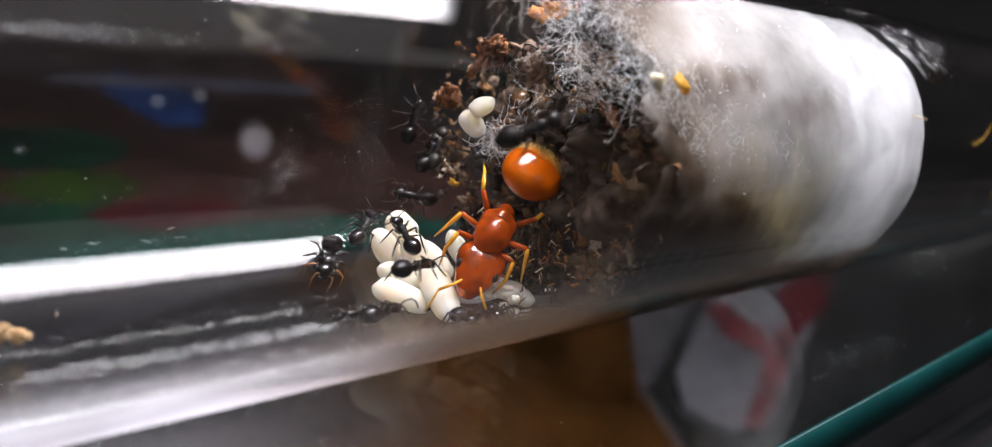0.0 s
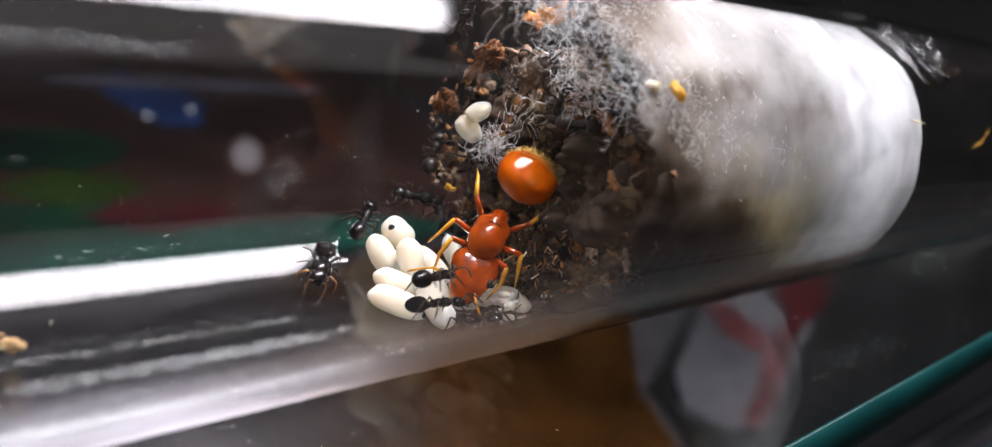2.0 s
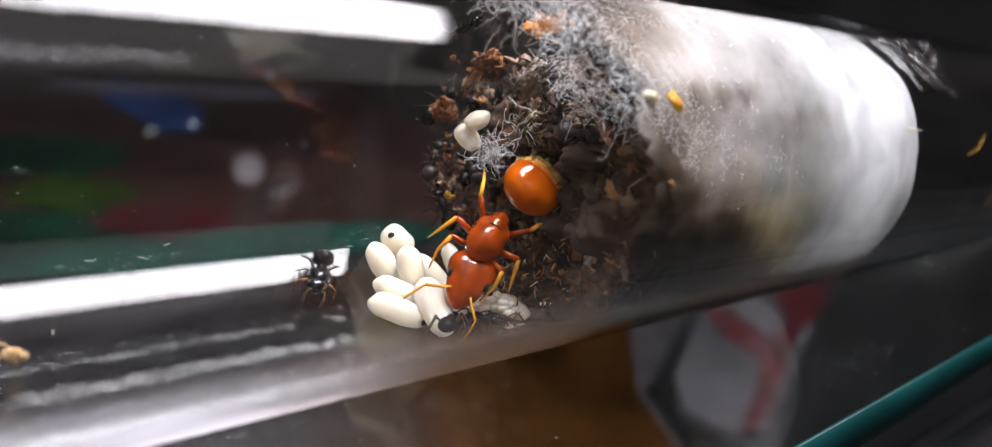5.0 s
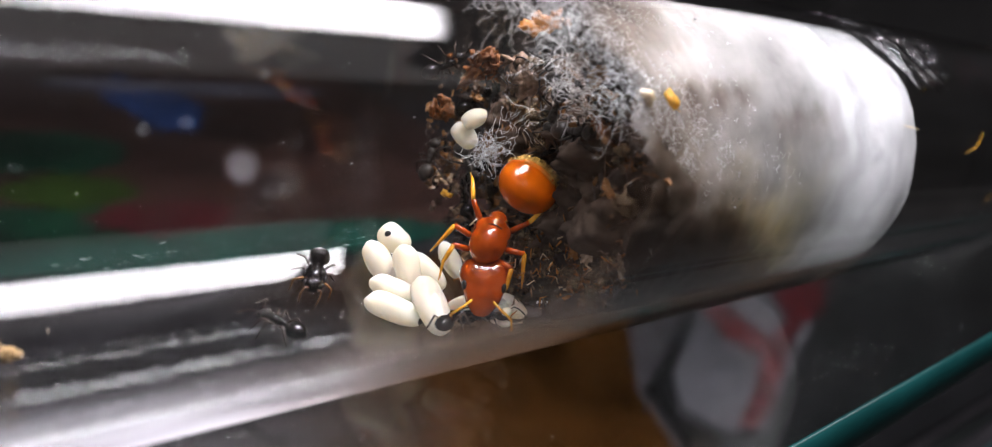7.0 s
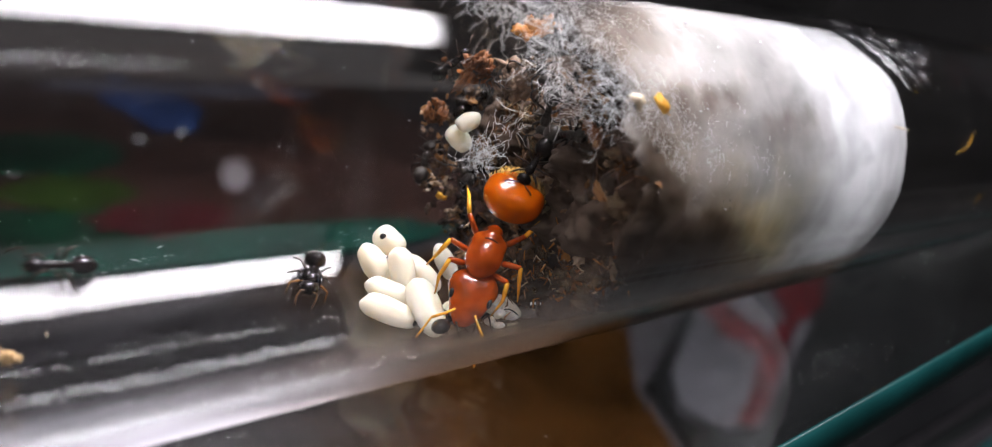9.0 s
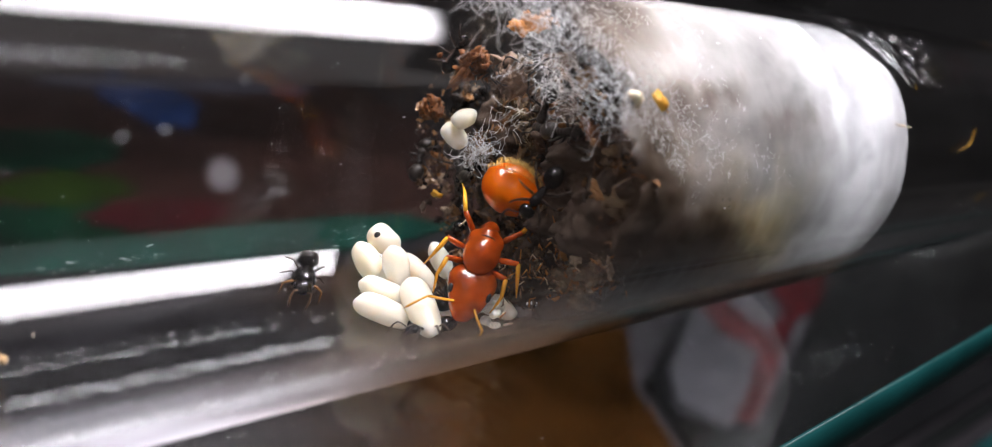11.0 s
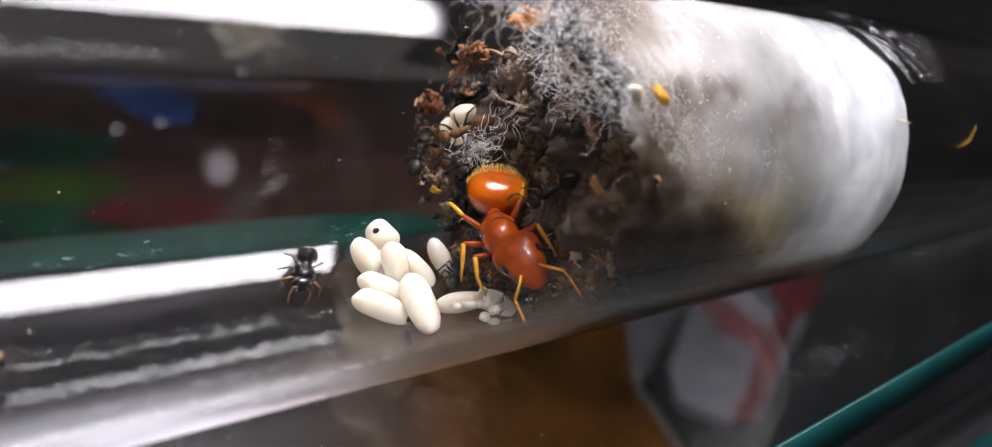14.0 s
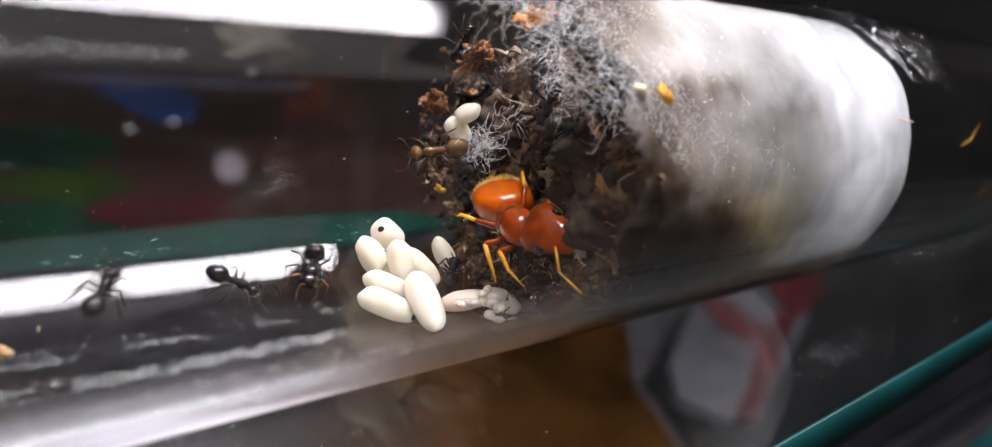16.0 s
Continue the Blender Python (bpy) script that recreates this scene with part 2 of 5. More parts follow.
M_AMBERHEAD = material("queen_red", (0.36, 0.054, 0.003), 0.16, spread=0.5, scale=900, bump=0.10, bump_scale=1500, coat=1.0, spec=0.5, sss=0.15, sss_color=(1.0, 0.3, 0.06))
M_AMBERLEG = material("queen_leg", (0.80, 0.36, 0.03), 0.15, spread=0.3, scale=1500, coat=0.8, sss=0.2, sss_color=(1.0, 0.4, 0.1))
M_HAIR = material("gold_hair", (0.75, 0.45, 0.10), 0.35)
M_PUPA = material("pupa_skin", (0.80, 0.725, 0.59), 0.38, spread=0.10, scale=900, bump=0.25, bump_scale=3500, sss=0.9, sss_color=(1, 0.85, 0.65))
M_PUPA.node_tree.nodes["Principled BSDF"].inputs["Subsurface Scale"].default_value = 0.0016
M_LARVA = material("larva_skin", (0.97, 0.84, 0.70), 0.25, spread=0.1, scale=900, sss=0.5, sss_color=(1, 0.7, 0.5), bump=0.2)
M_RIDGE = material("larva_ridge", (0.92, 0.92, 0.92), 0.3)
M_GREYLARVA = material("grey_larva", (0.30, 0.25, 0.22), 0.2, spread=0.2, scale=900, sss=0.4, sss_color=(1, 0.7, 0.5), coat=0.5)
M_SPOT = material("dark_spot", (0.012, 0.010, 0.010), 0.4)
M_COTTON = cotton_material()
M_FIBRE = material("cotton_fibre", (0.85, 0.85, 0.84), 0.5, spread=0.25)
M_DIRTFIBRE = material("dirty_fibre", (0.075, 0.062, 0.05), 0.5, spread=0.5)
M_DEBRIS = island_material("debris_mix", [(0.150, 0.098, 0.064), (0.255, 0.165, 0.098), (0.060, 0.045, 0.036), (0.300, 0.165, 0.075), (0.045, 0.036, 0.030), (0.390, 0.300, 0.210), (0.165, 0.120, 0.090), (0.285, 0.143, 0.056)], 0.25, 0.6)
M_MATTED = island_material("matted_mix", [(0.05, 0.037, 0.028), (0.11, 0.072, 0.045), (0.03, 0.024, 0.02), (0.19, 0.115, 0.06), (0.075, 0.055, 0.042)], 0.35, 0.5)
M_SCRAP = island_material("scraps", [(0.34, 0.13, 0.03), (0.16, 0.09, 0.05), (0.46, 0.20, 0.05), (0.24, 0.14, 0.08), (0.52, 0.40, 0.27)], 0.2, 0.2)
M_CALLOW = material("young_ant_tan", (0.15, 0.075, 0.032), 0.15, spread=0.4, coat=0.8, sss=0.2)
M_TANLEG = material("tan_leg", (0.10, 0.045, 0.016), 0.3, spread=0.4)
M_TANBRIGHT = material("tan_leg_clear", (0.17, 0.075, 0.022), 0.25, spread=0.3, coat=0.5)
M_SHELL = material("empty_husk", (0.62, 0.46, 0.28), 0.12, spread=0.3, transmission=0.75, ior=1.3)
M_BUBBLE = glass_material("bubble", 0.76)
M_HUSK = material("orange_husk", (0.50, 0.19, 0.035), 0.55, spread=0.6, scale=1500, bump=0.8, sss=0.2)
M_RUST = material("rusty_crumbs", (0.22, 0.078, 0.02), 0.5, spread=0.6, scale=1800, bump=0.9)
M_TAN = material("tan_wad", (0.20, 0.125, 0.08), 0.6, spread=0.6, scale=900, bump=0.9)
M_YELLOW = material("yellow_grain", (0.80, 0.40, 0.03), 0.45, spread=0.25, bump=0.4, sss=0.2)
M_CREAM = material("cream_grain", (0.74, 0.64, 0.47), 0.75, spread=0.3, bump=0.8, sss=0.3, spec=0.1)
M_FOOD = material("food_crumbs", (0.30, 0.19, 0.085), 0.6, spread=0.5, scale=1500, bump=0.6)
M_DUST = material("white_dust", (0.48, 0.50, 0.52), 0.7)
M_BOARD = material("dark_board", (0.034, 0.031, 0.034), 0.6, spread=0.5, scale=15, bump=0.2, bump_scale=600, spec=0.06)
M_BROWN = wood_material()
M_MAT = material("grey_mat", (0.0090, 0.0090, 0.0095), 0.8, spread=0.6, scale=18, spec=0.0)
M_DARK = material("dark_wall", (0.17, 0.172, 0.175), 0.8, spread=0.3, scale=2, spec=0.06)
M_GREYWALL = material("grey_wall", (0.16, 0.155, 0.15), 0.8, spread=0.1, scale=2)
M_GAPSHADE = material("black_strip", (0.010, 0.011, 0.011), 0.7, spec=0.06)
M_PACK = material("grey_paper", (0.062, 0.060, 0.067), 0.6, spread=0.35, scale=30, spec=0.0)
M_RED = material("red_border", (0.045, 0.004, 0.006), 0.5, spread=0.6, scale=50, spec=0.0)
M_CLOTH = material("brown_cloth", (0.03825, 0.017, 0.0136), 0.8, spread=0.7, scale=13, spec=0.04)
M_GREEN = material("green_print", (0.00255, 0.0272, 0.0136), 0.8, spread=0.6, scale=23, spec=0.04)
M_TEALPRINT = material("teal_print", (0.00425, 0.0442, 0.0323), 0.8, spread=0.6, scale=23, spec=0.04)
M_BLUE = material("blue_print", (0.016, 0.05, 0.18), 0.8, spread=0.5, scale=23, spec=0.04)
M_REDPRINT = material("red_print", (0.04675, 0.00595, 0.0085), 0.8, spread=0.5, scale=23, spec=0.04)
M_LIME = material("lime_print", (0.0153, 0.0306, 0.0034), 0.8, spread=0.5, scale=23, spec=0.04)
M_GREYPRINT = material("grey_print", (0.12, 0.12, 0.16), 0.8, spread=0.5, scale=23, spec=0.04)


# ---- mesh helpers (millimetres in, metres out) ----
def part(name, bm, mat, parent=None, label="", smooth=True, at=None):
    me = bpy.data.meshes.new(name)
    bm.to_mesh(me)
    bm.free()
    me.materials.append(mat)
    if smooth:
        for p in me.polygons:
            p.use_smooth = True
    ob = new(name, me)
    if parent is not None:
        ob.parent = parent
    if at is not None:
        ob.matrix_basis = at
    if label:
        ob["label"] = label
    return ob


SPHERES = {}


def sphere_template(seg, rings):
    if (seg, rings) not in SPHERES:
        co = [(1.0, 0.0, 0.0)]
        for i in range(1, rings):
            a = math.pi * i / rings
            co += [(math.cos(a), math.sin(a) * math.cos(2 * math.pi * k / seg), math.sin(a) * math.sin(2 * math.pi * k / seg)) for k in range(seg)]
        co.append((-1.0, 0.0, 0.0))
        faces = [(0, 1 + k, 1 + (k + 1) % seg) for k in range(seg)]
        for i in range(rings - 2):
            o, p = 1 + i * seg, 1 + (i + 1) * seg
            faces += [(o + k, p + k, p + (k + 1) % seg, o + (k + 1) % seg) for k in range(seg)]
        o, last = 1 + (rings - 2) * seg, len(co) - 1
        faces += [(o + k, last, o + (k + 1) % seg) for k in range(seg)]
        SPHERES[(seg, rings)] = ([Vector(c) for c in co], faces)
    return SPHERES[(seg, rings)]


def egg(bm, center, radii, turn=None, seg=16, rings=10, taper=0.0, rough=0.0, seed=0, freq=2.3, blunt=0.0):
    """An egg with its long axis along x; taper narrows its +x end."""
    m = Matrix.Translation(Vector(center) * MM) @ (turn.to_4x4() if turn else Matrix())
    co, faces = sphere_template(seg, rings)
    made = []
    off = Vector((seed * 7.1, seed * 3.3, 0))
    for c in co:
        k = (1.0 - taper * c.x) * (1.0 + blunt * c.x * c.x)
        e = 1 + rough * noise.noise(c * freq + off) if rough else 1.0
        made.append(bm.verts.new(m @ (Vector((c.x * radii[0] * e, c.y * radii[1] * k * e, c.z * radii[2] * k * e)) * MM)))
    for f in faces:
        bm.faces.new([made[q] for q in f])
    return made


def tube(bm, points, radii, n=6):
    """A rod swept along points, closed at both ends."""
    pts = [Vector(p) for p in points]
    rings = []
    for k, p in enumerate(pts):
        d = (pts[min(k + 1, len(pts) - 1)] - pts[max(k - 1, 0)]).normalized()
        side = d.orthogonal().normalized() if k == 0 else (side - d * side.dot(d)).normalized()
        other = d.cross(side)
        r = radii[k] if hasattr(radii, "__len__") else radii
        rings.append([bm.verts.new((p + (side * math.cos(a) + other * math.sin(a)) * r) * MM) for a in [2 * math.pi * j / n for j in range(n)]])
    for a, b in zip(rings, rings[1:]):
        for j in range(n):
            bm.faces.new((a[j], a[(j + 1) % n], b[(j + 1) % n], b[j]))
    bm.faces.new(rings[0][::-1])
    bm.faces.new(rings[-1])


def box(bm, x0, x1, y0, y1, z0, z1, bevel=0.0):
    made = bmesh.ops.create_cube(bm, size=1.0)["verts"]
    for v in made:
        v.co = Vector((x0 + (v.co.x + 0.5) * (x1 - x0), y0 + (v.co.y + 0.5) * (y1 - y0), z0 + (v.co.z + 0.5) * (z1 - z0))) * MM
    if bevel:
        edges = list({e for v in made for e in v.link_edges})
        bmesh.ops.bevel(bm, geom=edges, offset=bevel * MM, segments=2, affect="EDGES")


def prism(bm, corners, z0, z1, bevel=0.0):
    low = [bm.verts.new(Vector((x, y, z0)) * MM) for x, y in corners]
    top = [bm.verts.new(Vector((x, y, z1)) * MM) for x, y in corners]
    n = len(corners)
    faces = [bm.faces.new(low[::-1]), bm.faces.new(top)]
    faces += [bm.faces.new((low[k], low[(k + 1) % n], top[(k + 1) % n], top[k])) for k in range(n)]
    bmesh.ops.recalc_face_normals(bm, faces=faces)
    if bevel:
        bmesh.ops.bevel(bm, geom=list({e for f in faces[:2] for e in f.edges}), offset=bevel * MM, segments=2, affect="EDGES")


def lathe(bm, profile, n=96, close=True):
    """A body turned round the x axis from (x, r) points; r = 0 makes a pole."""
    rings = []
    for x, r in profile:
        if r <= 1e-6:
            rings.append([bm.verts.new(Vector((x, 0, 0)) * MM)])
        else:
            rings.append([bm.verts.new(Vector((x, r * math.cos(2 * math.pi * k / n), r * math.sin(2 * math.pi * k / n))) * MM) for k in range(n)])
    pairs = list(zip(rings, rings[1:])) + ([(rings[-1], rings[0])] if close else [])
    for a, b in pairs:
        for k in range(n):
            j = (k + 1) % n
            if len(a) == 1 and len(b) == 1:
                continue
            if len(a) == 1:
                bm.faces.new((a[0], b[j], b[k]))
            elif len(b) == 1:
                bm.faces.new((a[k], a[j], b[0]))
            else:
                bm.faces.new((a[k], a[j], b[j], b[k]))
    bmesh.ops.recalc_face_normals(bm, faces=bm.faces[:])


def turn_to(direction, up=(0, 0, 1)):
    """The turn that lays x along direction with z as near to up as it can."""
    x = Vector(direction).normalized()
    y = Vector(up).cross(x)
    y = y.normalized() if y.length > 1e-6 else x.orthogonal().normalized()
    return Matrix((x, y, x.cross(y))).transposed()


def wall_pose(x, phi, heading, lift=0.0):
    """A pose on the tube's inner wall: x mm along it, phi degrees round it, heading degrees off the tube's direction."""
    a = radians(phi)
    up = Vector((0, -math.cos(a), -math.sin(a)))
    side = up.cross(Vector((1, 0, 0)))
    h = radians(heading)
    fwd = Vector((1, 0, 0)) * math.cos(h) + side * math.sin(h)
    m = Matrix((fwd, up.cross(fwd), up)).transposed().to_4x4()
    m.translation = -up * (RI - lift) * MM + Vector((x * MM, 0, 0))
    return m


def free_pose(center, direction, up=(0, 0, 1)):
    m = turn_to(direction, up).to_4x4()
    m.translation = Vector(center) * MM
    return m


# ---- the setting: glass shelf, board below, back ----
def shelf_y(x):
    """The shelf's front edge is not quite parallel to the tube."""
    return -16.1 + (x - 36.8) * 0.0326


PACKET = [(64.9, 6.9), (51.3, -0.2), (48.2, -3.7), (50.0, -7.1), (53.5, -8.0), (67.9, -2.6), (88.9, 5.8), (79.5, 9.7)]
PACKET_EDGE = [(75.6, 5.9), (84.7, 7.8), (89.9, 6.5), (79.7, 1.6), (72.1, 0.2), (64.9, -2.9), (57.0, -6.6), (52.0, -8.2), (51.0, -7.2), (55.7, -5.2), (64.4, -0.7), (72.4, 1.8)]
PACKET_STRIPE = [(63.9, 6.6), (66.7, 5.8), (66.4, -0.8), (62.6, -1.9), (61.3, 1.9)]
# the lower board and the room, scaled four times outwards from the camera's place to fit its view
FROM_CAMERA = Matrix.Translation(Vector((0.6, 84.9, -38.7)) * MM) @ Matrix.Scale(4, 4)


def build_setting():
    bm = bmesh.new()
    prism(bm, [(-150, shelf_y(-150) + 0.4), (400, shelf_y(400) + 0.4), (400, 190), (-150, 190)], -14.1, -10.1)
    shelf = tagged(part("glass_shelf", bm, M_PANE, smooth=False), "clear glass shelf with a teal polished edge", "shelf", kind="structure")
    shelf.visible_shadow = False
    bm = bmesh.new()
    ends = []
    for x in (-150, 400):                    # a half-round nose along the pane, shaped to catch lamplight like a glowing glass edge
        ends.append([bm.verts.new(Vector((x, shelf_y(x) + 0.38 - 0.8 * math.cos(a), -12.1 + 1.95 * math.sin(a))) * MM)
                     for a in [math.pi * (k / 16 - 0.5) for k in range(17)]])
    for k in range(16):
        bm.faces.new((ends[0][k], ends[0][k + 1], ends[1][k + 1], ends[1][k]))
    bm.faces.new((ends[0][16], ends[0][0], ends[1][0], ends[1][16]))
    for row in ends:
        bm.faces.new(row)
    bmesh.ops.recalc_face_normals(bm, faces=bm.faces[:])
    part("polished_edge", bm, M_TEAL, shelf, "teal polished glass edge")
    bm = bmesh.new()
    box(bm, -150, 600, -14.6, 300, -34, -22.0)
    board = tagged(part("ground", bm, M_BOARD, smooth=False), "dark painted board below the glass shelf", "board", kind="structure")
    # black strip put where only a shaded gap shows
    bm = bmesh.new()
    box(bm, -150, 600, -16.2, -14.7, -26, -22.3, 0.2)
    part("front_strip", bm, M_GAPSHADE, board, "black strip standing in for the shaded gap before the board", smooth=False)
    bm = bmesh.new()
    box(bm, -150, 600, -19.5, -16.3, -27, -22.0, 0.3)
    part("lower_edge", bm, M_TEAL, board, "teal glass edge of the lower shelf", smooth=False)
    # added cap that blocks the lower edge's teal reflection in the tube
    bm = bmesh.new()
    box(bm, -150, 600, -17.7, -16.3, -21.99, -21.9)
    part("reflection_cap", bm, M_BOARD, board, "dark cap added to keep the teal edge from reflecting in the tube", smooth=False)
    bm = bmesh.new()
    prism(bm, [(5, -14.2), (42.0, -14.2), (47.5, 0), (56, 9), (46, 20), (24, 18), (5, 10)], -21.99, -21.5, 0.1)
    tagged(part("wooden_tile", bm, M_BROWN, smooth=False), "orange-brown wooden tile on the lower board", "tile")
    bm = bmesh.new()
    prism(bm, [(43.2, -14.2), (590, -14.2), (590, 120), (100, 120), (68, 10), (48.7, 0)], -21.99, -21.4, 0.1)
    tagged(part("grey_mat", bm, M_MAT, smooth=False), "dark grey felt mat on the lower board", "mat")
    # back and side walls carried high to keep sky reflections off the shelf
    bm = bmesh.new()
    box(bm, -400, 620, 302, 310, -60, 900)
    tagged(part("wall_back", bm, M_DARK, smooth=False), "unlit dark wall behind the shelf", "wall", kind="structure")
    bm = bmesh.new()
    box(bm, 622, 630, -358, 310, -60, 900)
    tagged(part("wall_side", bm, M_DARK, smooth=False), "unlit dark wall beside the shelf", "wall", kind="structure")
    bm = bmesh.new()
    box(bm, -408, 630, -358, 310, -70, -60.2)
    tagged(part("floor", bm, M_DARK, smooth=False), "unlit dark floor of the cabinet below the shelves", "floor", kind="structure")
    # two unseen walls added to block the sky's reflection in the tube
    bm = bmesh.new()
    box(bm, -408, 621.5, -358, -350, -60, 600)
    tagged(part("unseen_wall_front", bm, M_GREYWALL, smooth=False), "plain unseen wall behind the viewer, keeps sky reflections off the tube", "wall", kind="structure")
    bm = bmesh.new()
    box(bm, -408, -400, -350, 302, -60, 400)
    tagged(part("unseen_wall_left", bm, M_GREYWALL, smooth=False), "plain unseen wall at the tube's open end, added to block sky light", "wall", kind="structure")
    bm = bmesh.new()
    prism(bm, [(-40, 24), (52, 24), (64, 50), (70, 120), (50, 150), (-40, 160)], -21.98, -21.3, 0.2)
    cloth = tagged(part("printed_cloth", bm, M_CLOTH, smooth=False), "brown cloth printed with green, blue, red and lime patches", "cloth")

    def patch(name, mat, x, y, rx, ry, label, z=0.0):
        b2 = bmesh.new()
        k = 18
        prism(b2, [(x + rx * math.cos(2 * math.pi * a / k) * (1 + 0.45 * noise.noise(Vector((a * 0.9, x, y)))),
                    y + ry * math.sin(2 * math.pi * a / k) * (1 + 0.45 * noise.noise(Vector((y, a * 0.8, x))))) for a in range(k)], -21.29 + z, -21.1 + z)
        part(name, b2, mat, cloth, label, smooth=False)

    patch("printed_patch", M_BLUE, 29.7, 66.7, 5, 11, "blue printed patch", 0)
    patch("printed_patch", M_LIME, 14.9, 39.0, 5, 4, "lime green printed patch", 0.05)
    patch("printed_patch", M_REDPRINT, 20.8, 31.7, 6, 3.2, "dark red printed patch", 0.1)
    patch("printed_patch", M_GREEN, 11.1, 31.4, 9, 5, "green printed patch", 0)
    patch("printed_patch", M_GREEN, 14.9, 49.0, 7, 6, "green printed patch", 0.02)
    patch("printed_patch", M_TEALPRINT, 16.3, 25.3, 17, 2.6, "teal printed band", 0.03)
    patch("printed_patch", M_TEALPRINT, 28.9, 24.7, 17, 3.2, "teal printed band", 0.06)
    patch("printed_patch", M_GREEN, 106.5, 89.4, 10, 16, "green printed patch", 0.04)
    patch("printed_patch", M_GREYPRINT, 37.7, 74.4, 18, 3.5, "pale grey printed stripe", 0.02)
    # a flat paper packet with red borders on the mat
    bm = bmesh.new()
    prism(bm, PACKET, -21.38, -20.6)
    pack = tagged(part("paper_packet", bm, M_PACK, smooth=False), "grey paper packet with dark red borders lying on the mat", "packet")
    for k, corners in enumerate((PACKET_EDGE, PACKET_STRIPE)):
        bm = bmesh.new()
        prism(bm, corners, -20.58 + 0.07 * k, -20.4 + 0.07 * k)
        part("red_border", bm, M_RED, pack, "dark red border strip", smooth=False)
    for ob in list(scene.objects):           # all but the shelf is pushed out from the camera's place
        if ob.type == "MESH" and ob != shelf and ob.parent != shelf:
            ob.data.transform(FROM_CAMERA)


# ---- the test tube, its water, plug and stains ----
def smear(name, mat, r, x0, x1, a0, a1, rim, label, dense=1.0):
    """A thin sheet on the glass from x0 to x1 and from a0 to a1 degrees round it, its cover fading over its rim."""
    nx, na = 90, 28
    verts, cover, faces = [], [], []
    for i in range(nx + 1):
        for k in range(na + 1):
            u, v = i / nx, k / na
            x = x0 + (x1 - x0) * u
            a = radians(a0 + (a1 - a0) * v)
            verts.append(Vector((x, r * math.cos(a), r * math.sin(a))) * MM)
            w = 0.10 * noise.noise(Vector((x * 0.5, a * 4, 5)))
            d = min(min(u, 1 - u) * 2, min(v, 1 - v) * 2) + w * min(1, 8 * min(u, 1 - u, v, 1 - v))
            if dense > 1:
                d = 1 - math.hypot(2 * u - 1, 2 * v - 1)
            cover.append(dense * max(0.0, min(1.0, d / rim)))
    for i in range(nx):
        for k in range(na):
            o = i * (na + 1) + k
            faces.append((o, o + 1, o + na + 2, o + na + 1))
    me = bpy.data.meshes.new(name)
    me.from_pydata(verts, [], faces)
    me.materials.append(mat)
    layer = me.attributes.new("cover", "FLOAT", "POINT")
    for k, c in enumerate(cover):
        layer.data[k].value = c
    ob = tagged(new(name, me), label, "smear", kind="" if dense > 1 else "stuff")
    ob.visible_shadow = False
    return ob


